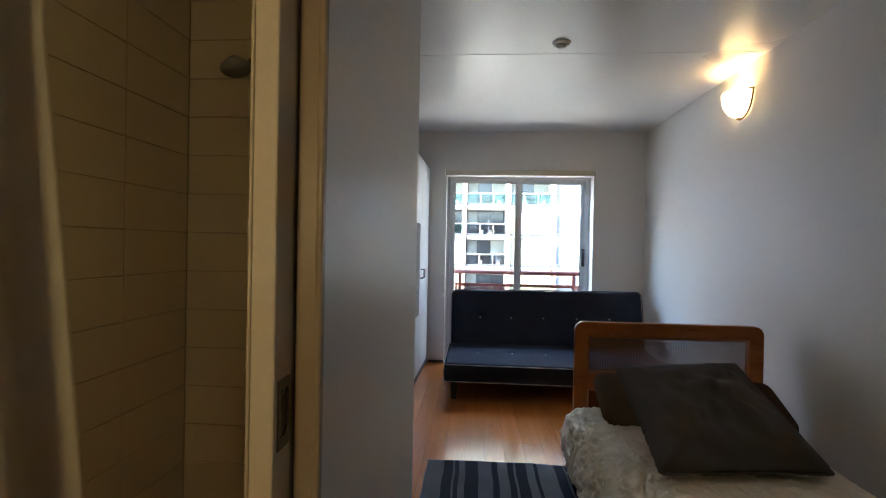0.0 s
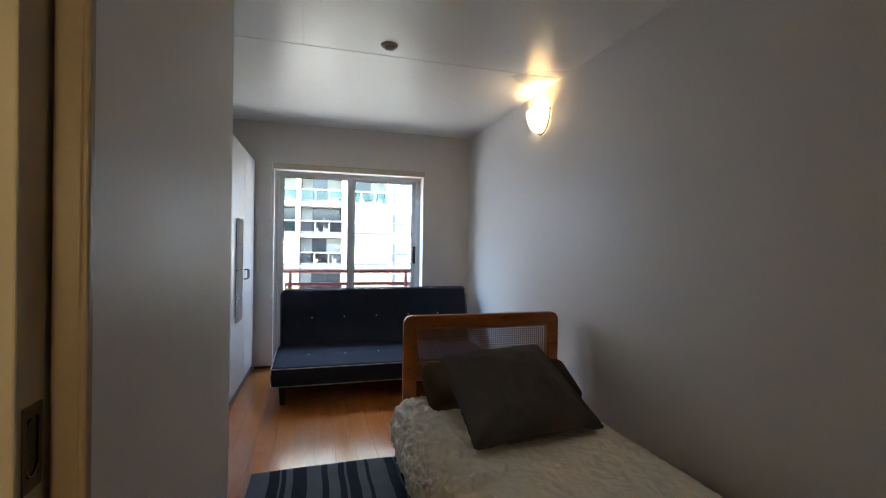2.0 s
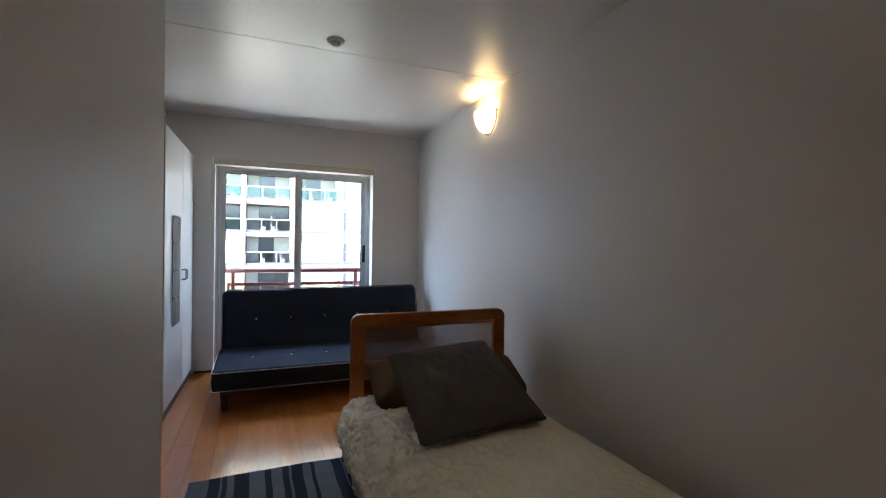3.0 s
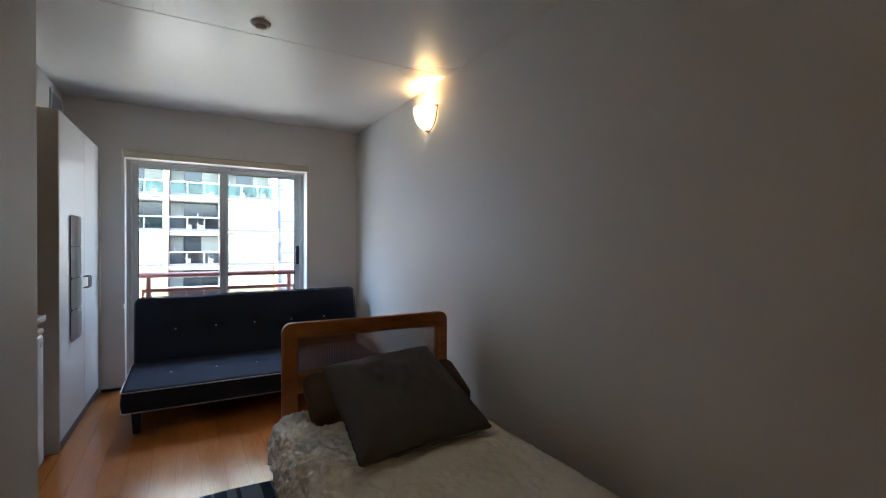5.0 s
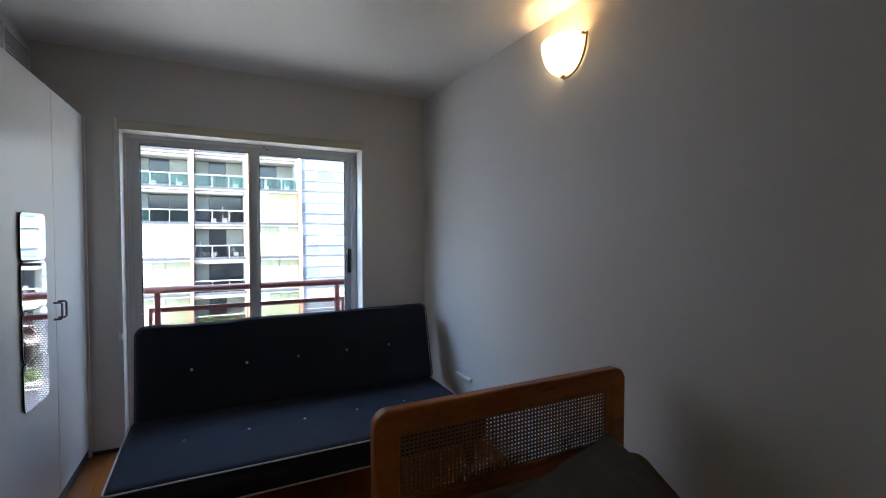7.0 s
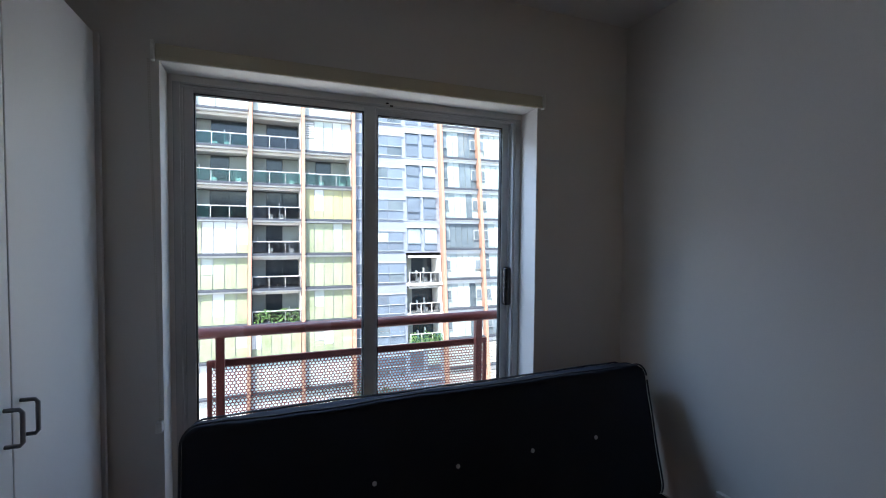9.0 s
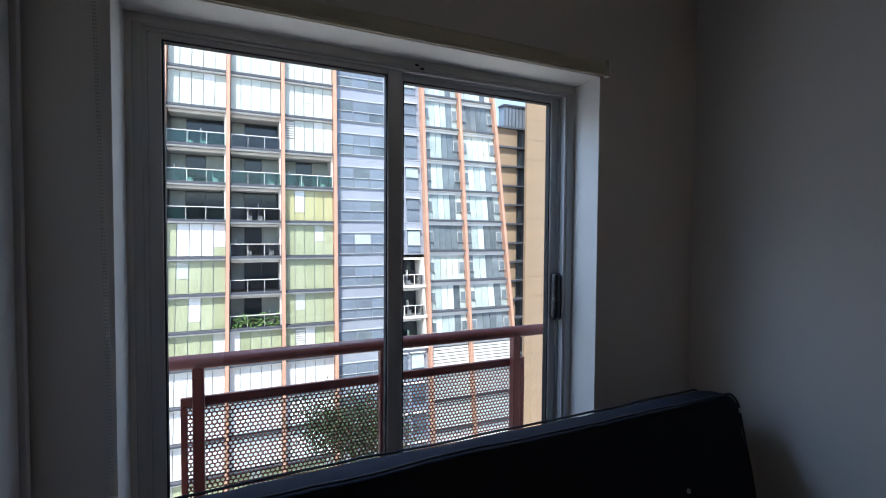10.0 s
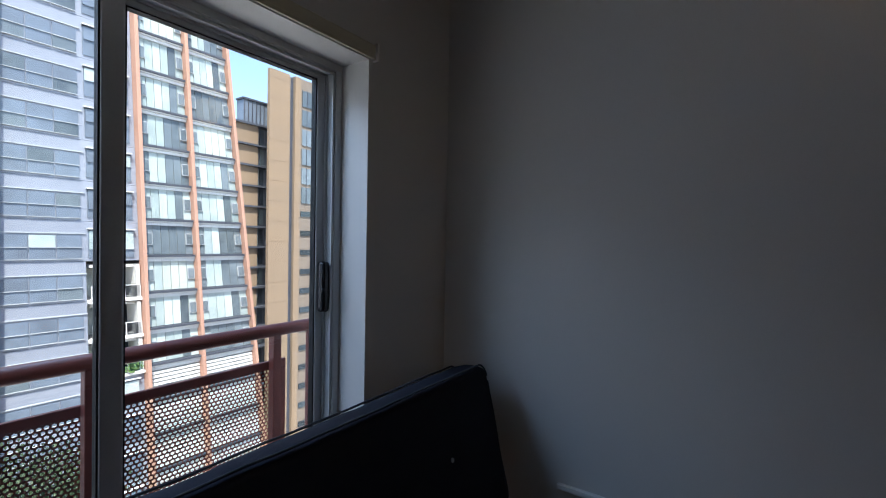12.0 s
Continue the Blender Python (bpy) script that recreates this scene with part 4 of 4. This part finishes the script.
M_TAN = mat("tan_brick_render", (0.26, 0.18, 0.112), 0.85, var=0.14, big=0.15, small=3, stretch=(0.3, 0.3, 2))
M_TANSHADE = mat("shaded_tan_brick", (0.2, 0.155, 0.115), 0.9, var=0.16, big=0.15, small=3)
M_LEAF = mat("leaf_green", (0.035, 0.06, 0.022), 0.6, var=0.5, big=3, small=8, per_island=0.8)
M_LEAFB = mat("bright_leaf_green", (0.11, 0.2, 0.05), 0.6, var=0.5, big=3, small=8, per_island=0.8)
M_BARK = mat("bark", (0.12, 0.09, 0.06), 0.95, var=0.4, small=20, bump=0.6)

GZ = -34.0
setting("ground", box(-1500, 1500, -800, 2500, GZ - 0.5, GZ), M_GROUND, "pale paved street far below")
bm = bmesh.new()
for c in ((-14, -1.322, GZ, 7), (XR + 0.122, 40, GZ, 7), (-1.322, XR + 0.122, ZC + 0.122, 7), (-1.322, XR + 0.122, GZ, -0.102)):
    bx(bm, c[0], c[1], YW, YW + 0.25, c[2], c[3])
setting("wall_own_facade", bm, M_RENDER, "pale rendered facade of the own building")

FYB, SH, Z0 = 45.0, 3.026, 2.50
apt = thing("apartment_building", (6, FYB, GZ), "tall sunlit apartment block with terracotta fins and green glass panels", "building")
FX = [(-9.6, 0.04), (-5.88, 0.03), (-1.18, 0.012), (3.14, 0.0), (7.58, -0.008), (16.38, -0.043), (20.60, -0.066), (25.18, -0.117)]


def fx(i, z):
    return FX[i][0] + FX[i][1] * (z - 2)


KLO, KHI = -8, 7
for i in range(1, len(FX)):
    bm = bmesh.new()
    za, zb = GZ, Z0 + SH * KHI
    prism(bm, fx(i, za) - 0.14, fx(i, za) + 0.14, za, fx(i, zb) - 0.14, fx(i, zb) + 0.14, zb, FYB - 0.55, FYB + 0.3)
    part("fin", bm, M_FIN, apt, "terracotta vertical fin")
bm = bmesh.new()
bx(bm, FX[0][0], 24.0, FYB + 2.4, FYB + 14, GZ, Z0 + SH * KHI)
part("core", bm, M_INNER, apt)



def lean_block(name, i0, i1, u0, u1, z0, z1, y0, y1, material, parent, label=""):
    """A block in the bay between two fins, from the fraction u0 to u1 of its width."""
    def px(u, z):
        a, b = fx(i0, z) + 0.16, fx(i1, z) - 0.16
        return a + (b - a) * u
    return part(name, prism(bmesh.new(), px(u0, z0), px(u1, z0), z0, px(u0, z1), px(u1, z1), z1, y0, y1), material, parent, label)


def slab_edge(i0, i1, z, up=0.0):
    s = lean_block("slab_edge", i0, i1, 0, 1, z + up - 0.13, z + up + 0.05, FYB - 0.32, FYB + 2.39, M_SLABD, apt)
    lean_block("slab_strip", i0, i1, 0, 1, z + up - 0.27, z + up - 0.135, FYB - 0.2, FYB + 2.39, M_SLABL, s)


def glazed_bay(i0, i1, z, glass, n=5, louvre=-1, pick=None):
    w = lean_block("window", i0, i1, 0, 1, z + 0.06, z + SH - 0.28, FYB + 0.12, FYB + 0.2, M_MULL, apt)
    for k in range(n):
        g = pick(k) if pick else glass
        if k == louvre:
            for q in range(7):
                zz = z + 1.2 + q * 0.2
                lean_block("louvre", i0, i1, (k + .05) / n, (k + .95) / n, zz, zz + 0.12, FYB + 0.02, FYB + 0.1, M_SLABL, w)
            lean_block("pane", i0, i1, (k + .04) / n, (k + .96) / n, z + 0.1, z + 1.1, FYB + 0.06, FYB + 0.119, g, w)
        else:
            cut = ((k * 37 + int(z * 13) + i0 * 11) % 17) / 17
            if n == 5 and cut < 0.13 and glass is not M_WHITEP:
                zc = z + 0.8 + cut * 4
                lean_block("pane", i0, i1, (k + .04) / n, (k + .96) / n, z + 0.1, zc, FYB + 0.06, FYB + 0.119, g, w)
                lean_block("pane", i0, i1, (k + .04) / n, (k + .96) / n, zc + 0.03, z + SH - 0.33, FYB + 0.06, FYB + 0.119, M_WHITEP if cut < 0.05 else M_PALE, w)
            else:
                lean_block("pane", i0, i1, (k + .04) / n, (k + .96) / n, z + 0.1, z + SH - 0.33, FYB + 0.06, FYB + 0.119, g, w)
    return w


def balcony_bay(i0, i1, z, teal, u0=0.0, u1=1.0, plants=False, bits=0):
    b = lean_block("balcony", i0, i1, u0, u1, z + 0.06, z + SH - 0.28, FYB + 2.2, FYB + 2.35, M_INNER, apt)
    d = u1 - u0
    for k, (a, e, g) in enumerate(((0.02, 0.27, M_CURT), (0.28, 0.62, M_DARKGL), (0.63, 0.98, M_CURT if (bits % 2) else M_DARKGL))):
        lean_block("glass_door", i0, i1, u0 + d * a, u0 + d * e, z + 0.1, z + SH - 0.6, FYB + 2.12, FYB + 2.19, g, b)
    lean_block("side_wall", i0, i1, u1 - 0.03, u1, z + 0.07, z + SH - 0.29, FYB, FYB + 2.1, M_SOFFIT, b)
    lean_block("soffit", i0, i1, u0 + 0.01, u1 - 0.035, z + SH - 0.52, z + SH - 0.3, FYB + 0.35, FYB + 2.1, M_SOFFIT, b)
    lean_block("balustrade", i0, i1, u0 + 0.005, u1 - 0.005, z + 0.1, z + 1.02, FYB + 0.0, FYB + 0.03, M_TEALGL if teal else M_SMOKEGL, b)
    lean_block("handrail", i0, i1, u0 + 0.005, u1 - 0.005, z + 1.03, z + 1.09, FYB - 0.03, FYB + 0.05, M_SLABL, b)
    for k in range(4):
        u = u0 + d * (0.01 + 0.326 * k)
        lean_block("baluster", i0, i1, u, u + 0.008, z + 0.07, z + 1.03, FYB - 0.03, FYB - 0.002, M_SLABL, b)
    if bits:
        for q in range(bits):
            a = 0.1 + 0.22 * ((q * 7 + bits * 3) % 4)
            h = 0.5 + 0.25 * ((q * 5 + bits) % 3)
            lean_block("outdoor_chair", i0, i1, u0 + d * a, u0 + d * (a + 0.1), z + 0.075, z + 0.45, FYB + 0.8, FYB + 1.3, M_WHITEP, b)
            lean_block("chair_back", i0, i1, u0 + d * a, u0 + d * (a + 0.015), z + 0.46, z + 0.46 + h, FYB + 0.8, FYB + 1.3, M_WHITEP, b)
    if plants:
        rng = random.Random(int(z * 10))
        bm = bmesh.new()
        xa, xb = fx(i0, z) + 0.3, fx(i1, z) - 0.3
        xa, xb = xa + (xb - xa) * u0, xa + (xb - xa) * u1
        for q in range(420):
            c = Vector((rng.uniform(xa, xb), FYB + rng.uniform(-0.25, 0.5), z + 0.35 + rng.random() ** 1.6 * 0.95))
            c.z -= 0.3 * abs(math.sin(c.x * 2.1))
            bmesh.ops.create_icosphere(bm, subdivisions=1, radius=rng.uniform(0.05, 0.12), matrix=Matrix.Translation(c) @ Euler((rng.random() * 3, rng.random() * 3, 0)).to_matrix().to_4x4() @ Matrix.Diagonal((1, 0.35, 0.7, 1)))
        part("balcony_plants", bm, M_LEAFB, b, "leafy green balcony plants")


LAY = {2: "bbp", 1: "bbt", 0: "bby", -1: "gby", -2: "gbg", -3: "gPg", -4: "ggg", -5: "www", -6: "www", -7: "www", -8: "ggg"}
for k in range(KLO, KHI):
    z = Z0 + SH * k
    for c in range(3):
        i0 = 1 + c
        slab_edge(i0, i0 + 1, z)
        kind = LAY.get(k, "ppp")[c]
        if kind in "bt":
            balcony_bay(i0, i0 + 1, z, kind == "t" or (k == 1) or (c == 0), bits=(k * 3 + c * 2) % 4)
        elif kind == "P":
            balcony_bay(i0, i0 + 1, z, False, plants=True, bits=1)
        elif kind == "p":
            glazed_bay(i0, i0 + 1, z, M_PALE, 5, 0 if (k == 2 and c == 2) else -1)
        elif kind == "w":
            glazed_bay(i0, i0 + 1, z, M_WHITEP, 5)
        elif kind == "y":
            glazed_bay(i0, i0 + 1, z, M_YELLOW if k == 0 else M_GREEN, 5)
        else:
            glazed_bay(i0, i0 + 1, z, M_GREEN, 5, 1 if (k == -4 and c == 2) else -1, (lambda q: M_WHITEP if q in (1, 2, 3) else M_GREEN) if (k == -1 and c == 0) else None)
    # the strip beyond the first fin
    slab_edge(0, 1, z)
    if k in (0, 1, 2):
        balcony_bay(0, 1, z, True, bits=k)
    else:
        glazed_bay(0, 1, z, M_GREEN if k < 0 else M_PALE, 5)
    # grey clad bay with strip windows
    rng = random.Random(50 + k)
    low = k in (-2, -3, -4)
    lean_block("cladding", 4, 5, 0, 0.58 if low else 1, z + 0.0, z + SH - 0.02, FYB + 0.2, FYB + 2.39, M_GREYCLAD, apt)
    # a band of six panes a storey, and two narrow openable windows beside it
    for q in range(3):
        for zz0, zz1 in ((0.22, 1.02), (1.08, 1.92)):
            u0, u1 = 0.02 + 0.18 * q, 0.19 + 0.18 * q
            r = rng.random()
            w = lean_block("window", 4, 5, u0, u1, z + zz0, z + zz1, FYB + 0.13, FYB + 0.199, M_BAYGL if r < 0.74 else (M_SHADEGL if r < 0.8 else M_BLUEGL), apt)
            lean_block("sill", 4, 5, u0, u1, z + zz0 - 0.05, z + zz0 - 0.005, FYB + 0.05, FYB + 0.199, M_BAYFR, w)
    lean_block("clad_band", 4, 5, 0.0, 0.58, z + 2.05, z + 2.12, FYB + 0.1, FYB + 0.199, M_BAYFR, apt)
    if not low:
        for q in (0.60, 0.80):
            w = lean_block("window", 4, 5, q, q + 0.155, z + 0.25, z + 2.35, FYB + 0.13, FYB + 0.199, M_BAYGL, apt)
            lean_block("open_sash", 4, 5, q + 0.005, q + 0.15, z + (0.9 if rng.random() < 0.4 else 1.4), z + 2.3, FYB + 0.03, FYB + 0.12, M_BAYGL if rng.random() < 0.6 else M_SHADEGL, w)
            lean_block("window_head", 4, 5, q - 0.008, q + 0.163, z + 2.42, z + 2.5, FYB - 0.1, FYB + 0.199, M_WHITEP, w)
            # dark solid strip drawn as the shade below the window head
            lean_block("head_shade_strip", 4, 5, q, q + 0.155, z + 2.352, z + 2.415, FYB + 0.0, FYB + 0.199, M_SLABD, w)
    if low:
        lean_block("slab_edge", 4, 5, 0.58, 1, z - 0.2, z + 0.05, FYB - 0.1, FYB + 2.39, M_SOFFIT, apt)
        balcony_bay(4, 5, z, k == -4, 0.6, 0.99, plants=(k == -4), bits=2)
    # glazed bays with leaning fins
    for c in (5, 6):
        zz = z + 0.37
        slab_edge(c, c + 1, zz)
        if k <= -5:
            w = lean_block("plant_screen", c, c + 1, 0, 1, zz + 0.06, zz + SH - 0.28, FYB + 0.12, FYB + 0.2, M_MULL, apt)
            for q in range(8):
                lean_block("louvre", c, c + 1, 0.01, 0.99, zz + 0.12 + q * 0.33, zz + 0.35 + q * 0.33, FYB - 0.02, FYB + 0.1, M_SLABL, w)
            continue
        tone = (0, 1, 2, 1, 3, 1, 2)[(k * 3 + c * 2) % 7]
        pick = [lambda q: M_BLUEGL, lambda q: M_SHADEGL if q != 4 else M_BLUEGL, lambda q: M_SHADEGL if q in (1, 2) else M_BLUEGL, lambda q: M_PALE if q in (2, 3, 4) else M_SHADEGL][tone]
        w = glazed_bay(c, c + 1, zz, M_BLUEGL, 6, -1, pick)
        for u in (0.01, 0.84):
            f = lean_block("casement", c, c + 1, u, u + 0.15, zz + 0.9, zz + 1.9, FYB - 0.06, FYB + 0.05, M_BAYFR, w, "grey casement frame")
            lean_block("casement_pane", c, c + 1, u + 0.014, u + 0.136, zz + 0.96, zz + 1.84, FYB - 0.08, FYB - 0.061, M_BLUEGL, w)
        lean_block("spandrel", c, c + 1, 0, 1, zz - 0.5, zz - 0.28, FYB - 0.1, FYB + 0.3, M_WHITEP, w)

# the storeys above, unseen closed bays added to cut off the lower sky
for i in range(len(FX) - 1):
    lean_block("upper_storeys", i, i + 1, 0, 1, Z0 + SH * KHI + 0.5, 41.0, FYB, FYB + 2.39, M_GREYCLAD if i == 4 else M_PALE, apt)

# unseen plain wing, added to block the low sky on the left
part("street_wing", box(-95, -9.9, FYB + 0.3, FYB + 14, GZ, 41.0), M_GREYCLAD, apt)

# tan block beyond
tan = thing("tan_apartment_block", (48, 70, GZ), "tan rendered apartment tower with dark window bands", "building")
ST = 3.25
TZ1, TZ2 = 19.4, 28.3
part("wall", box(39.0, 43.1, 70, 72.5, GZ, TZ1), M_TAN, tan)
# the wing is coloured darker than the tower to stand for its shadow side
part("wing", box(47.62, 60.0, 67, 69.3, GZ, TZ2), M_TANSHADE, tan, "shadow-side wing, its shade put into the colour")
part("tower", box(43.05, 46.85, 67, 67.6, GZ, TZ2), M_TAN, tan, "sunlit tan rendered tower")
# shallow set-back, its shade put into the dark colour
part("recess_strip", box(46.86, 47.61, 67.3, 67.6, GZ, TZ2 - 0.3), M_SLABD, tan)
part("corner_pier", box(47.63, 48.7, 66.7, 66.99, GZ, TZ2), M_TAN, tan)
house = part("roof_house", box(40.8, 45.6, 70.5, 72.4, TZ1 + 0.31, TZ1 + 4.0), M_BAYGL, tan, "glazed rooftop storey")
part("roof_edge", box(40.6, 45.6, 70.3, 72.4, TZ1 + 4.01, TZ1 + 4.3), M_SLABD, house)
for k in range(7):
    part("mullion", box(40.85 + 0.7 * k, 40.97 + 0.7 * k, 70.38, 70.49, TZ1 + 0.32, TZ1 + 4.0), M_SLABD, house)
part("slot_wall", box(43.11, 51.0, 71.2, 72.4, GZ, TZ1), M_GREYCLAD, tan)
for k in range(-15, 1):
    z = TZ1 + ST * k
    part("ledge", box(38.7, 45.4, 69.5, 71.19, z, z + 0.3), M_SLABD, tan)
    for x0, x1 in ((43.25, 43.95), (44.1, 44.8)):
        part("slot_window", box(x0, x1, 71.05, 71.19, z - 2.7, z - 0.2), M_BLUEGL if (k * 5 + int(x0)) % 3 else M_SHADEGL, tan)
for k in range(-17, 9):
    z = 1.0 + ST * k
    if z < TZ2 - 0.4:
        part("band_course", box(43.02, 46.84, 66.97, 66.999, z, z + 0.05), M_TAN, tan)
    if z > 7 and z + 2.7 < TZ2:
        w = part("window", box(49.2, 53.2, 66.85, 66.99, z, z + 2.7), M_BLUEGL, tan)
        for x in (50.1, 51.2, 52.3):
            part("mullion", box(x, x + 0.1, 66.78, 66.84, z, z + 2.7), M_SLABD, w)
    elif z <= 7:
        part("window", box(49.1, 51.6, 66.85, 66.99, z + 1.0, z + 1.9), M_DARKGL, tan)

# low dark roof and louvred base seen below the railing
base = thing("podium_building", (8, 40, GZ), "low podium with pale louvres below the apartment block", "building")
part("wall", box(-12, 30, FYB - 1.6, FYB - 0.57, GZ, -22.0), M_WHITEP, base)
for k in range(24):
    part("louvre", box(-12, 30, FYB - 1.75, FYB - 1.61, -27.6 + 0.23 * k, -27.48 + 0.23 * k), M_SLABL, base)


def tree(x, y, h, r, seed):
    rng = random.Random(seed)
    t = thing("street_tree", (x, y, GZ), "leafy dark green street tree below the balcony", "tree")
    bm = bmesh.new()
    top = Vector((x, y, GZ + h - 1.6 * r))
    rings = [(Vector((x, y, GZ)), 0.22), (Vector((x + .1, y, GZ + h * 0.3)), 0.17), (top, 0.12)]
    tube(bm, [p for p, _ in rings], 0.17, 10)
    ends = []
    for k in range(9):
        a = k * 2.4
        e = top + Vector((math.cos(a) * r * 0.6, math.sin(a) * r * 0.6, r * (0.1 + 0.8 * rng.random())))
        tube(bm, [top - Vector((0, 0, 0.1 * k)), (top + e) / 2 + Vector((0, 0, 0.2)), e], 0.05, 6)
        ends.append(e)
    part("trunk", bm, M_BARK, t)
    vs, fs = [], []
    for q in range(9000):
        e = rng.choice(ends)
        d = Vector((rng.gauss(0, 1), rng.gauss(0, 1), rng.gauss(0, 0.8))) * r * 0.27
        c = e + d
        s = rng.uniform(0.06, 0.14)
        m = Euler((rng.random() * 6, rng.random() * 6, rng.random() * 6)).to_matrix()
        b = len(vs)
        for o in ((-s, 0, 0), (0, -s * 0.5, 0), (s, 0, 0.02), (0, s * 0.5, 0)):
            vs.append(c + m @ Vector(o))
        fs.append((b, b + 1, b + 2, b + 3))
    me = bpy.data.meshes.new("crown")
    me.from_pydata(vs, [], fs)
    me.materials.append(M_LEAF)
    ob = new("crown", me)
    ob.parent = t
    ob.matrix_parent_inverse = HOME[t.name]


tree(6.6, 33.0, 26.6, 3.5, 3)

# ---- floor planks and wall tiles ----
PW, PL = 0.126, 1.20
me = mesh_of("plank", box(0.0004, PW - 0.0006, 0.0005, PL - 0.0008, -0.0079, 0.0, 0.0004, 1), M_PLANK)
rng = random.Random(8)
cutx = int((XR + 1.2) / PW)
for i in range(cutx):
    y = -1.6 - rng.random() * PL
    while y < YW:
        if y > -1.7 and y + PL < YW + 0.0:
            ob = new("plank", me)
            ob.location = (-1.2 + i * PW, y, 0)
            ob.parent = floor
        else:
            a, b = max(y, -1.6), min(y + PL, YW)
            if b - a > 0.02:
                ob = new("plank", mesh_of("plank", box(0.0004, PW - 0.0006, a, b - 0.0008, -0.0079, 0.0, 0.0008, 1), M_PLANK))
                ob.location = (-1.2 + i * PW, 0, 0)
                ob.parent = floor
        y += PL
part("edge_plank", box(-1.2 + cutx * PW, XR, -1.6, YW, -0.0079, 0.0), M_PLANK, floor)
TW, TH = 0.30, 0.142
me1 = mesh_of("tile", box(0.0, 0.007, 0.001, TW - 0.001, 0.001, TH - 0.001, 0.0015, 1), M_TILE)
me2 = mesh_of("tile", box(0.001, TW - 0.001, -0.007, 0.0, 0.001, TH - 0.001, 0.0015, 1), M_TILE)
for j in range(19):
    z = 0.064 + TH * j
    if z + TH > ZC:
        break
    for i in range(7):
        ob = new("tile", me1)
        ob.location = (-1.098, YT - 0.107 - TW * (i + 1), z)
        ob.parent = bath_w
    for i in range(3):
        if -1.091 + TW * i < XB - 0.121 - 0.12:
            ob = new("tile", me2)
            ob.location = (-1.091 + TW * i, YT - 0.1, z)
            ob.parent = bath_n
